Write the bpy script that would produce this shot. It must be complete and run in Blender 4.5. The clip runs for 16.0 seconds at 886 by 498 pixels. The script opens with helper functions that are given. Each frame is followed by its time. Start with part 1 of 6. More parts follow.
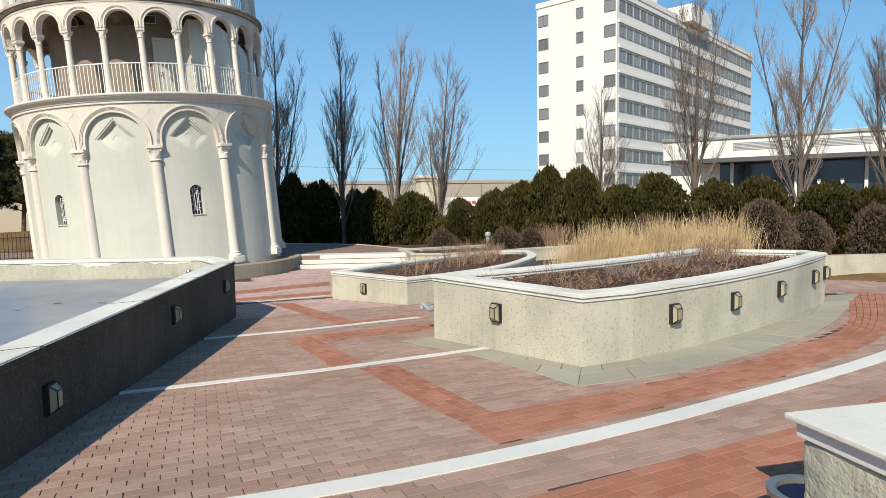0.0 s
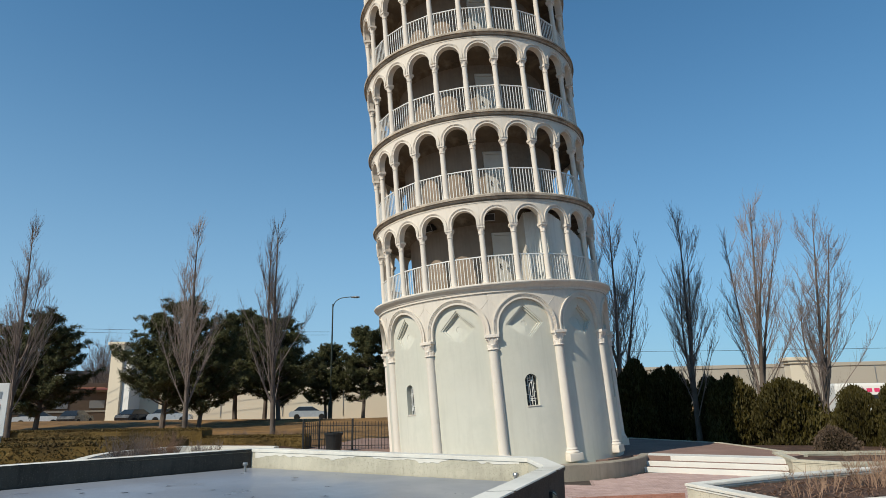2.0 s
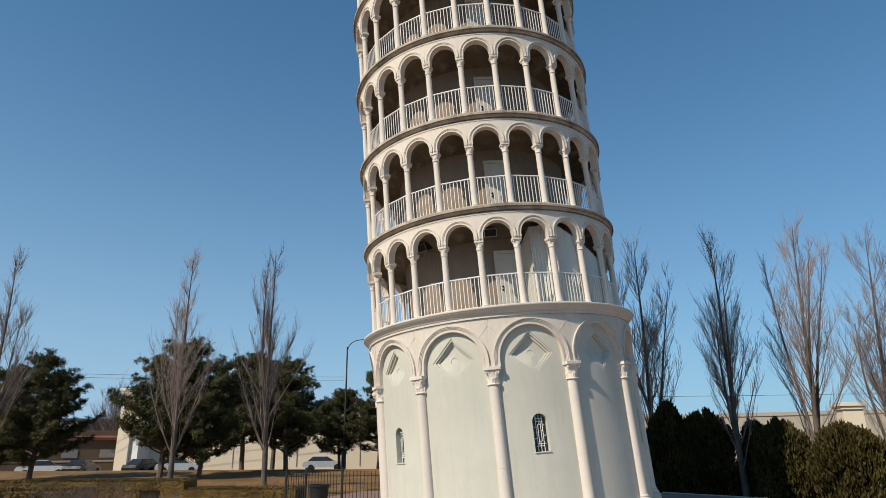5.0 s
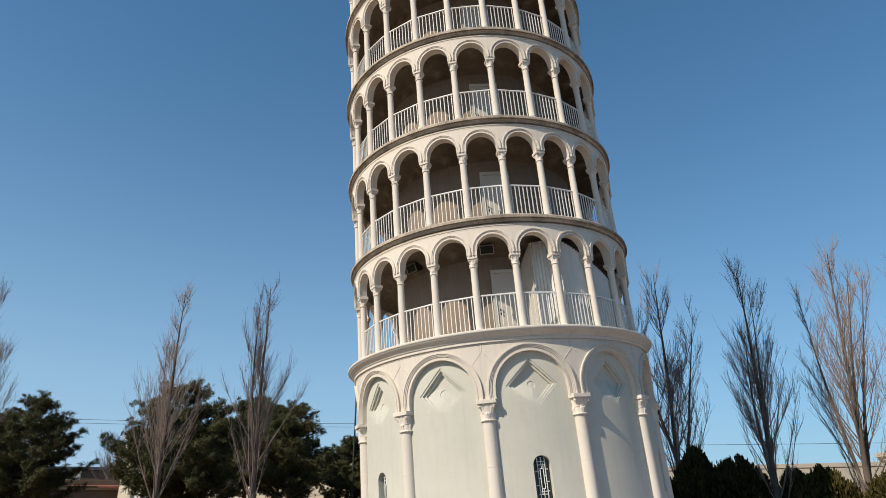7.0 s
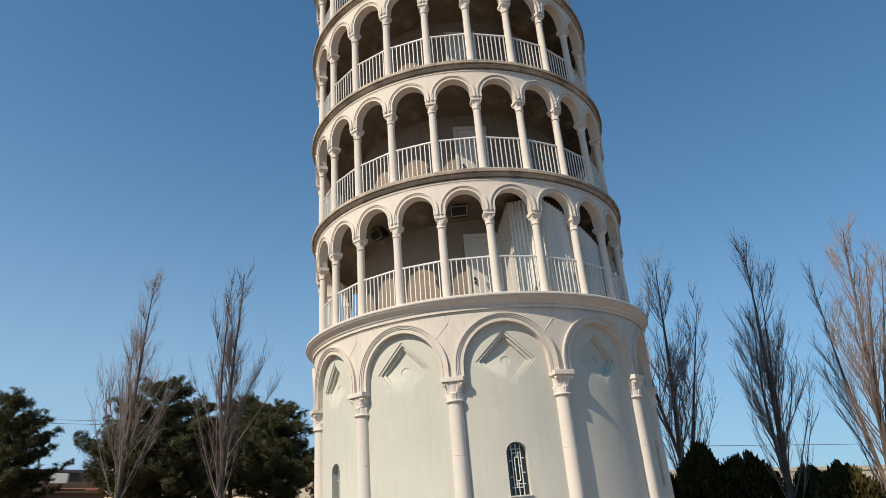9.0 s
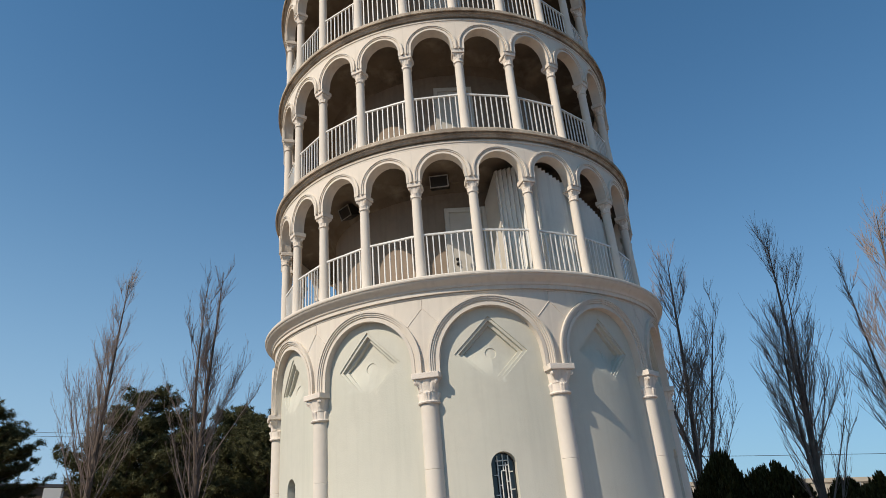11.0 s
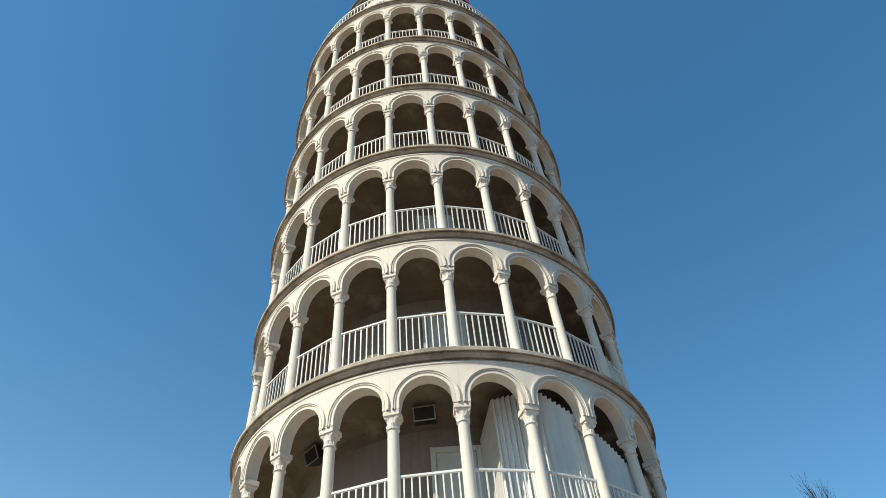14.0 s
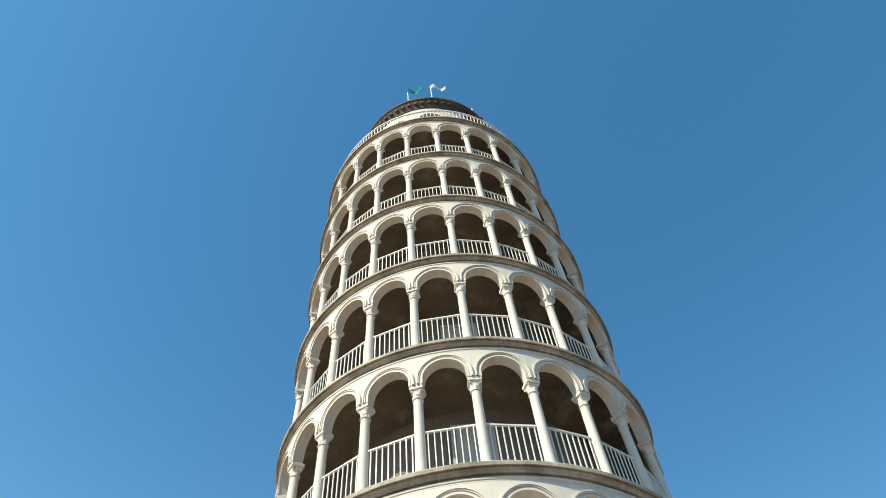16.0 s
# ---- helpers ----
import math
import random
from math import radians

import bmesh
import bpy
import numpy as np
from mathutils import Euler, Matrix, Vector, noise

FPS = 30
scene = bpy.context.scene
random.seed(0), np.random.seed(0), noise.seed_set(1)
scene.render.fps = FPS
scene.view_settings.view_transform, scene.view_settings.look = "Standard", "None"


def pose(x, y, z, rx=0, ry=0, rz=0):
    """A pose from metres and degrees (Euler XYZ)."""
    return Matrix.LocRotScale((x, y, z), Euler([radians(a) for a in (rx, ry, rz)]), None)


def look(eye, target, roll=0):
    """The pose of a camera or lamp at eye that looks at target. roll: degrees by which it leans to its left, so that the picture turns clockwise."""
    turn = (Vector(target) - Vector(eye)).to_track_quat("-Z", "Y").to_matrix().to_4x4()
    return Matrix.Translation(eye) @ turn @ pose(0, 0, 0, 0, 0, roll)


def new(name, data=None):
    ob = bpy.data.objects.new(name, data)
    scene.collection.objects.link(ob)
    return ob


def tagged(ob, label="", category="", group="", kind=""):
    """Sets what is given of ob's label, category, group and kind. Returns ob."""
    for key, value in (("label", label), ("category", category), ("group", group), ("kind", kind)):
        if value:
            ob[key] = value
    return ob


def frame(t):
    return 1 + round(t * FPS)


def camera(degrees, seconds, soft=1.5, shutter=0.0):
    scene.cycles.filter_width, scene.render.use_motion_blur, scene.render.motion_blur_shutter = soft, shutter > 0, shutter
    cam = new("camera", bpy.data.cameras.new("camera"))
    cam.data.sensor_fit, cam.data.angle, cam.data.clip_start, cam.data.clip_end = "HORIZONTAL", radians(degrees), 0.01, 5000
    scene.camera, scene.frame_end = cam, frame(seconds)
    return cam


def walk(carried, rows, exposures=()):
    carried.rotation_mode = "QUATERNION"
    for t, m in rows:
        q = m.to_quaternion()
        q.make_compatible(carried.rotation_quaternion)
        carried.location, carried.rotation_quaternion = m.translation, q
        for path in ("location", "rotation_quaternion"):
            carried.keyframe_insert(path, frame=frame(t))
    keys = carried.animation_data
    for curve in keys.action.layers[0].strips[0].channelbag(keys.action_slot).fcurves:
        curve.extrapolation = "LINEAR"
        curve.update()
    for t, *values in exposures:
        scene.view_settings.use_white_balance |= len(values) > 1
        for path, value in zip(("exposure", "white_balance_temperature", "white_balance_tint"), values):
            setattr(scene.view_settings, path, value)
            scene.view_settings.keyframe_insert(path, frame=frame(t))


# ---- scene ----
cam = camera(70.04, 16.0, soft=0.6)
PATH = [
    (0.0, pose(0.015, 2.628, 1.825, 86.00, 0.95, -21.03)),
    (0.5, pose(0.198, 3.043, 1.861, 86.48, 1.10, -5.12)),
    (1.0, pose(0.273, 3.495, 1.882, 86.95, 1.04, 2.96)),
    (1.5, pose(0.378, 3.996, 1.953, 93.40, 1.01, 5.56)),
    (2.0, pose(0.411, 4.488, 1.946, 103.16, 0.80, 9.14)),
    (2.5, pose(0.427, 5.028, 1.953, 105.18, 0.76, 10.23)),
    (3.0, pose(0.468, 5.516, 1.945, 105.79, 0.78, 10.81)),
    (3.5, pose(0.512, 6.015, 1.908, 106.29, 0.67, 11.15)),
    (4.0, pose(0.653, 6.511, 1.851, 106.29, 0.70, 11.25)),
    (6.5, pose(1.272, 9.143, 1.672, 111.14, 0.37, 13.35)),
    (7.0, pose(1.322, 9.784, 1.641, 111.83, 0.30, 13.75)),
    (7.5, pose(1.451, 10.314, 1.593, 111.88, 0.26, 13.86)),
    (8.0, pose(1.528, 10.906, 1.518, 111.84, 0.39, 13.92)),
    (8.5, pose(1.589, 11.544, 1.462, 112.38, 0.21, 13.93)),
    (9.0, pose(1.670, 12.224, 1.428, 112.33, 0.21, 14.24)),
    (9.5, pose(1.736, 12.893, 1.427, 112.28, 0.27, 14.50)),
    (12.0, pose(1.641, 15.691, 1.730, 116.99, 0.15, 15.62)),
    (12.5, pose(1.528, 16.227, 1.736, 122.87, -0.21, 15.54)),
    (13.0, pose(1.497, 16.456, 1.838, 126.65, -0.05, 15.09)),
    (13.5, pose(1.558, 16.656, 1.861, 131.81, 0.23, 15.73)),
    (14.0, pose(1.585, 16.625, 1.938, 137.66, -0.08, 15.96)),
    (14.5, pose(1.595, 16.528, 1.967, 143.03, 0.00, 16.13)),
    (15.0, pose(1.559, 16.486, 1.933, 145.77, -0.04, 16.47)),
    (15.5, pose(1.528, 16.623, 1.968, 146.90, -0.28, 17.90)),
    (16.0, pose(1.518, 16.610, 1.960, 147.43, -0.34, 18.71)),
]
EXPOSURES = ((0.0, 0.48, 6550, 10), (0.5, 0.30, 6550, 10), (1.0, 0.27, 6500, 9), (1.5, 0.28, 6450, 8), (2.5, 0.1, 6550, 10), (4.0, 0.12, 6700, 12), (6.5, 0.28, 6800, 13), (9.5, 0.25, 6850, 14), (12.0, 0.15, 6650, 12), (13.0, 0.33, 6500, 8), (14.0, 0.6, 6450, 4), (15.0, 0.82, 6450, 1), (16.0, 0.82, 6450, 1))

# ---- light ----
SUN_WAY = Vector((0.609, 0.793, -0.80)).normalized()   # the way the sunlight travels
world = bpy.data.worlds.new("world")
scene.world = world
world.use_nodes = True
wn = world.node_tree.nodes
sky = wn.new("ShaderNodeTexSky")
sky.sky_type = "NISHITA"
sky.sun_disc = False
sky.sun_elevation = radians(38.7)
sky.sun_rotation = radians(217.5)
sky.altitude = 200
sky.air_density = 1.0
sky.dust_density = 0.6
sky.ozone_density = 1.5
wn["Background"].inputs["Strength"].default_value = 0.108
even = wn.new("ShaderNodeGamma")
even.inputs["Gamma"].default_value = 0.76
tint = wn.new("ShaderNodeMix")
tint.data_type, tint.blend_type = "RGBA", "MULTIPLY"
tint.inputs["Factor"].default_value = 1.0
tint.inputs["B"].default_value = (0.445, 0.985, 1.34, 1)
world.node_tree.links.new(sky.outputs[0], even.inputs["Color"])
world.node_tree.links.new(even.outputs[0], tint.inputs["A"])
wl = world.node_tree.links
aim = wn.new("ShaderNodeSeparateXYZ")                 # pale haze that thins out with height
wl.new(wn.new("ShaderNodeTexCoord").outputs["Generated"], aim.inputs[0])
down = wn.new("ShaderNodeMath")
down.operation, down.use_clamp = "SUBTRACT", True
down.inputs[0].default_value = 1.0
wl.new(aim.outputs["Z"], down.inputs[1])
thin = wn.new("ShaderNodeMath")
thin.operation = "POWER"
thin.inputs[1].default_value = 3.6
wl.new(down.outputs[0], thin.inputs[0])
much = wn.new("ShaderNodeMath")
much.operation = "MULTIPLY"
much.inputs[1].default_value = 0.92
west = wn.new("ShaderNodeMath")                        # sky gradient: more of the pale haze colour is mixed in towards minus x
west.operation = "MULTIPLY_ADD"
west.inputs[1].default_value = -0.36
west.inputs[2].default_value = 0.90
wl.new(aim.outputs["X"], west.inputs[0])
side_ = wn.new("ShaderNodeMath")
side_.operation = "MULTIPLY"
wl.new(thin.outputs[0], side_.inputs[0])
wl.new(west.outputs[0], side_.inputs[1])
wl.new(side_.outputs[0], much.inputs[0])
haze = wn.new("ShaderNodeMix")
haze.data_type = "RGBA"
haze.inputs["B"].default_value = (2.95, 4.6, 6.25, 1)
wl.new(much.outputs[0], haze.inputs["Factor"])
wl.new(tint.outputs["Result"], haze.inputs["A"])
wl.new(haze.outputs["Result"], wn["Background"].inputs["Color"])
sun_data = bpy.data.lights.new("sun", "SUN")
sun_data.energy = 3.9
sun_data.angle = radians(0.55)
sun_data.color = (1.0, 0.915, 0.775)
sun = new("sun", sun_data)
sun.matrix_world = look((-20, -40, 40), Vector((-20, -40, 40)) + SUN_WAY)
walk(cam, PATH, EXPOSURES)


# ---- materials ----
def material(name, colour, rough=0.8, var=0.12, scale=6.0, bump=0.15, fine=60.0, metal=0.0, streak=0.0, stain=None, rnd=0.0, spec=0.3, island=0.0, fleck=0.0):
    """A weathered surface: two scales of noise on the colour, fine relief, optional runs and stains."""
    m = bpy.data.materials.new(name)
    m.use_nodes = True
    n, l = m.node_tree.nodes, m.node_tree.links
    b = n["Principled BSDF"]
    b.inputs["Roughness"].default_value = rough
    b.inputs["Metallic"].default_value = metal
    b.inputs["Specular IOR Level"].default_value = spec
    co = n.new("ShaderNodeTexCoord").outputs["Object"]

    def noise_of(s, detail=6.0, stretch=None):
        src = co
        if stretch:
            mp = n.new("ShaderNodeMapping")
            mp.inputs["Scale"].default_value = stretch
            l.new(co, mp.inputs["Vector"])
            src = mp.outputs[0]
        t = n.new("ShaderNodeTexNoise")
        t.inputs["Scale"].default_value = s
        t.inputs["Detail"].default_value = detail
        l.new(src, t.inputs["Vector"])
        return t.outputs["Fac"]

    def mapped(v, lo, hi, to_lo, to_hi):
        r = n.new("ShaderNodeMapRange")
        r.inputs["From Min"].default_value, r.inputs["From Max"].default_value = lo, hi
        r.inputs["To Min"].default_value, r.inputs["To Max"].default_value = to_lo, to_hi
        l.new(v, r.inputs["Value"])
        return r.outputs[0]

    def mix(fac, a, c, kind="MIX"):
        x = n.new("ShaderNodeMix")
        x.data_type, x.blend_type = "RGBA", kind
        if isinstance(fac, float):
            x.inputs["Factor"].default_value = fac
        else:
            l.new(fac, x.inputs["Factor"])
        for sock, v in ((x.inputs["A"], a), (x.inputs["B"], c)):
            if isinstance(v, tuple):
                sock.default_value = (*v, 1)
            else:
                l.new(v, sock)
        return x.outputs["Result"]

    dark = tuple(c * (1 - 2.2 * var) for c in colour)
    light = tuple(min(1, c * (1 + 1.2 * var)) for c in colour)
    col = mix(mapped(noise_of(scale * 0.16), 0.32, 0.68, 0, 1), dark, light)
    col = mix(mapped(noise_of(scale * 3.1), 0.3, 0.7, 0, 0.5), col, colour)
    if rnd or island:
        src = n.new("ShaderNodeObjectInfo").outputs["Random"] if rnd else n.new("ShaderNodeNewGeometry").outputs["Random Per Island"]
        k = rnd or island
        hs = n.new("ShaderNodeHueSaturation")
        l.new(mapped(src, 0, 1, 1 - k, 1 + k), hs.inputs["Value"])
        l.new(mapped(src, 0, 1, 1 + k * 0.4, 1 - k * 0.4), hs.inputs["Saturation"])
        l.new(col, hs.inputs["Color"])
        col = hs.outputs[0]
    if stain:
        col = mix(mapped(noise_of(scale * 0.35, 8.0), 0.52, 0.74, 0, 0.75), col, stain)
    if streak:
        f = mapped(noise_of(1.0, 5.0, (9.0, 9.0, 0.55)), 0.5, 0.78, 0, streak)
        col = mix(f, col, tuple(c * 0.45 for c in colour))
    if fleck:
        col = mix(mapped(noise_of(fine * 0.8, 3.0), 0.58, 0.66, 0, 0.6), col, tuple(c * fleck for c in colour))
    l.new(col, b.inputs["Base Color"])
    l.new(mapped(noise_of(scale), 0.3, 0.7, max(0.02, rough - 0.1), min(1, rough + 0.08)), b.inputs["Roughness"])
    if bump:
        bp = n.new("ShaderNodeBump")
        bp.inputs["Strength"].default_value = bump
        bp.inputs["Distance"].default_value = 0.02
        l.new(noise_of(fine, 4.0), bp.inputs["Height"])
        l.new(bp.outputs[0], b.inputs["Normal"])
    return m


STUCCO = material("cream_stucco", (0.685, 0.62, 0.53), 0.88, 0.07, 2.2, 0.12, 45, streak=0.24, stain=(0.64, 0.56, 0.475))
COLUMN = material("smooth_column_stucco", (0.70, 0.632, 0.545), 0.86, 0.06, 3.0, 0.12, 50, stain=(0.63, 0.565, 0.47))
PANEL = material("pale_green_grey_stucco", (0.58, 0.562, 0.478), 0.9, 0.07, 2.6, 0.15, 40, streak=0.15, stain=(0.525, 0.52, 0.44))
TRIMS = material("cast_stone_trim", (0.74, 0.66, 0.57), 0.88, 0.09, 6.0, 0.35, 70, streak=0.3, stain=(0.52, 0.46, 0.375))
CORNICE = material("weathered_cornice", (0.47, 0.395, 0.31), 0.92, 0.2, 7.0, 0.5, 40, stain=(0.12, 0.092, 0.068), streak=0.55)
BELFRYC = material("dark_belfry_cornice", (0.085, 0.07, 0.055), 0.92, 0.2, 4.0, 0.3, 40, stain=(0.16, 0.13, 0.1))
# stained plaster, darkened below its own cream to carry the galleries' shade
CORE_SHADE = material("shade_darkened_plaster", (0.245, 0.192, 0.145), 0.92, 0.16, 3.0, 0.2, 30, stain=(0.17, 0.135, 0.10), streak=0.35)
# mottled vault plaster; ceiling shade is painted in by a very dark base
SOFFIT_SHADE = material("gallery_soffit", (0.145, 0.112, 0.08), 0.92, 0.24, 6.0, 0.3, 25, stain=(0.29, 0.235, 0.175))
RAILW = material("white_rail_paint", (0.74, 0.73, 0.69), 0.5, 0.06, 8, 0.1, 60)
DOORW = material("grey_white_door_paint", (0.50, 0.47, 0.41), 0.55, 0.06, 4, 0.1, 40, stain=(0.4, 0.36, 0.3))
SHEET = material("white_corrugated_sheet", (0.76, 0.75, 0.70), 0.45, 0.07, 3, 0.08, 40, streak=0.25)
BLACK = material("black_equipment", (0.02, 0.02, 0.02), 0.5, 0.2, 8, 0.1, 60)
GLASSDK = material("dark_window_pane", (0.025, 0.03, 0.035), 0.12, 0.2, 2, 0.0, 30, spec=0.6)
CONC = material("cream_concrete", (0.555, 0.515, 0.40), 0.92, 0.16, 3.0, 0.45, 45, stain=(0.37, 0.345, 0.265), streak=0.3, fleck=0.45)
# aggregate concrete for the pond wall's shaded faces, their shade put into the colour
CONC_SHADE = material("shade_darkened_aggregate", (0.082, 0.068, 0.053), 0.94, 0.2, 4.0, 0.8, 45, stain=(0.055, 0.048, 0.04), streak=0.7, fleck=1.9)
KERBM = material("brown_aggregate_kerb", (0.33, 0.285, 0.22), 0.93, 0.14, 4.0, 0.4, 50, stain=(0.22, 0.19, 0.145), streak=0.4, fleck=0.6)
COPING = material("worn_white_coping", (0.70, 0.675, 0.60), 0.88, 0.10, 3.0, 0.18, 50, stain=(0.46, 0.42, 0.35), fleck=0.93)
LINE = material("white_marble_strip", (0.68, 0.66, 0.60), 0.7, 0.06, 5, 0.15, 50)
APRON = material("grey_slab", (0.35, 0.32, 0.245), 0.9, 0.08, 3, 0.3, 60, island=0.08, stain=(0.30, 0.28, 0.22))
PAVER = material("tan_rose_paver", (0.365, 0.240, 0.185), 0.92, 0.08, 5, 0.4, 80, island=0.13)
PAVERP = material("tan_rose_paver_piece", (0.365, 0.240, 0.185), 0.92, 0.08, 5, 0.4, 80, rnd=0.13)
PINK = material("pink_paver", (0.47, 0.33, 0.29), 0.92, 0.08, 5, 0.4, 80, island=0.12)
RED = material("brown_terrace_paver", (0.26, 0.165, 0.128), 0.92, 0.09, 5, 0.4, 80, island=0.13)
REDS = material("red_band_paver", (0.38, 0.165, 0.105), 0.92, 0.09, 5, 0.4, 80, island=0.12)
REDP = material("red_clay_paver_piece", (0.50, 0.225, 0.145), 0.92, 0.09, 5, 0.4, 80, rnd=0.13)
SAND = material("joint_sand", (0.075, 0.058, 0.045), 0.95, 0.15, 8, 0.5, 90)
ICE = material("frozen_pond_ice", (0.245, 0.267, 0.308), 0.36, 0.16, 0.9, 0.16, 14, spec=0.5, stain=(0.24, 0.25, 0.27), fleck=0.9)
DKICE = material("dark_melted_ice", (0.17, 0.18, 0.20), 0.3, 0.2, 8, 0.1, 30, spec=0.5)
CHIP = material("bark_chip", (0.12, 0.068, 0.045), 0.95, 0.2, 12, 0.2, 60, island=0.6)
MULCH = material("bark_mulch", (0.085, 0.05, 0.035), 0.95, 0.3, 12, 1.0, 30, fleck=1.9)
DRYGRASS = material("dormant_lawn", (0.225, 0.122, 0.042), 0.95, 0.25, 2.0, 0.8, 40, stain=(0.07, 0.045, 0.02))
BARK = material("poplar_bark", (0.13, 0.102, 0.083), 0.9, 0.2, 10, 0.5, 60)
TWIG = material("bare_twig", (0.225, 0.175, 0.15), 0.85, 0.15, 10, 0.0, 60)
TWIGR = material("reddish_twig", (0.30, 0.19, 0.125), 0.85, 0.2, 10, 0.0, 60)
REED = material("dry_tan_reed", (0.60, 0.44, 0.24), 0.9, 0.15, 6, 0.0, 60, island=0.25)
PINEL = material("dark_pine_needles", (0.085, 0.085, 0.038), 0.85, 0.25, 3, 0.0, 60, island=0.4, spec=0.12)
THUJA = material("olive_arborvitae_leaves", (0.060, 0.049, 0.013), 0.85, 0.25, 3, 0.0, 60, island=0.55, spec=0.12)
# near-black body colour stands in for the shade between the leaves
HEART_SHADE = material("shade_dark_heart", (0.016, 0.013, 0.006), 0.95, 0.25, 3, 0.0, 60, spec=0.05)
BOX = material("clipped_hedge_leaves", (0.125, 0.080, 0.022), 0.85, 0.3, 6, 0.3, 25, island=0.22)
BOXB = material("brown_shrub_twigs", (0.115, 0.078, 0.05), 0.9, 0.2, 4, 0.0, 60, island=0.3)
PLASTERG = material("grey_beige_warehouse_wall", (0.35, 0.315, 0.26), 0.9, 0.05, 0.5, 0.05, 10)
PLASTER = material("beige_warehouse_wall", (0.66, 0.575, 0.44), 0.9, 0.04, 0.5, 0.05, 10)
WHITEB = material("white_building_cladding", (0.72, 0.70, 0.65), 0.8, 0.03, 0.4, 0.05, 10)
BROWNB = material("brown_brick_wall", (0.125, 0.088, 0.062), 0.9, 0.12, 1.5, 0.1, 10)
ROOFG = material("dark_grey_roof", (0.10, 0.10, 0.105), 0.8, 0.1, 1, 0.1, 10)
WINB = material("tinted_window", (0.21, 0.21, 0.205), 0.35, 0.2, 0.3, 0.0, 10, rnd=0.35, spec=0.6)
GLASSB = material("blue_black_glass", (0.02, 0.028, 0.04), 0.08, 0.2, 0.3, 0.0, 10, spec=0.7)
STEEL = material("galvanised_steel", (0.38, 0.38, 0.37), 0.45, 0.12, 6, 0.05, 60, metal=0.8)
BENCHM = material("worn_grey_bench_coating", (0.42, 0.42, 0.41), 0.5, 0.1, 6, 0.05, 60, metal=0.2)
GREENP = material("dark_green_pole_paint", (0.035, 0.045, 0.035), 0.5, 0.1, 5, 0.05, 60)
LENS = material("yellowed_lamp_glass", (0.34, 0.31, 0.20), 0.3, 0.15, 12, 0.1, 80)
BLUEC = material("deep_blue_lid", (0.01, 0.018, 0.06), 0.4, 0.15, 6, 0.1, 60)
CARS = [material("car_paint_" + k, c, 0.25, 0.03, 1, 0.0, 10, spec=0.6) for k, c in (("black", (0.012, 0.012, 0.014)), ("silver_blue", (0.36, 0.41, 0.46)), ("white", (0.68, 0.68, 0.67)))]
TYRE = material("tyre_rubber", (0.015, 0.015, 0.015), 0.9, 0.1, 6, 0.1, 40)
AWNING = material("faded_red_awning", (0.30, 0.11, 0.095), 0.85, 0.15, 3, 0.1, 30)
FLAGG = material("green_flag_cloth", (0.0, 0.33, 0.22), 0.8, 0.06, 5, 0.1, 50)
FLAGW = material("white_flag_cloth", (0.8, 0.8, 0.78), 0.8, 0.04, 5, 0.1, 50)
FLAGR = material("pink_red_flag_cloth", (0.66, 0.05, 0.14), 0.8, 0.06, 5, 0.1, 50)
ASPHALT = material("asphalt", (0.055, 0.053, 0.05), 0.95, 0.15, 2, 0.4, 60)


# ---- building helpers ----
def mesh_of(name, bm, mat, smooth=False):
    me = bpy.data.meshes.new(name)
    bm.to_mesh(me)
    bm.free()
    for k in (mat if isinstance(mat, (list, tuple)) else [mat]):
        me.materials.append(k)
    if smooth:
        me.shade_smooth()
        me.set_sharp_from_angle(angle=radians(32))
    return me


def raw(name, verts, faces, mat, smooth=False):
    me = bpy.data.meshes.new(name)
    me.from_pydata(verts, [], faces)
    for k in (mat if isinstance(mat, (list, tuple)) else [mat]):
        me.materials.append(k)
    if smooth:
        me.shade_smooth()
    return me


def place(name, me, parent=None, m=None, label=""):
    ob = new(name, me)
    if parent:
        ob.parent = parent
    if m is not None:
        ob.matrix_basis = m
    if label:
        ob["label"] = label
    return ob


def part(name, bm, mat, parent, label="", m=None, smooth=False):
    return place(name, mesh_of(name, bm, mat, smooth), parent, m, label)


def thing(name, label, category, m=None, group="", kind=""):
    ob = new(name)
    ob.empty_display_size = 0.2
    if m is not None:
        ob.matrix_basis = m
    return tagged(ob, label, category, group, kind)


def box(bm, lo, hi, bevel=0.0, m=None):
    """A box from corner to corner, its edges rounded by bevel."""
    r = bmesh.ops.create_cube(bm, size=1.0)
    vs = r["verts"]
    c = [(a + b) / 2 for a, b in zip(lo, hi)]
    s = [b - a for a, b in zip(lo, hi)]
    for v in vs:
        v.co = Vector((v.co.x * s[0] + c[0], v.co.y * s[1] + c[1], v.co.z * s[2] + c[2]))
    if bevel:
        es = list({e for v in vs for e in v.link_edges})
        r2 = bmesh.ops.bevel(bm, geom=es, offset=bevel, segments=2, affect="EDGES", profile=0.6)
        vs = list({v for f in r2["faces"] for v in f.verts} | {v for v in vs if v.is_valid})
    if m is not None:
        bmesh.ops.transform(bm, matrix=m, verts=[v for v in vs if v.is_valid])
    return vs


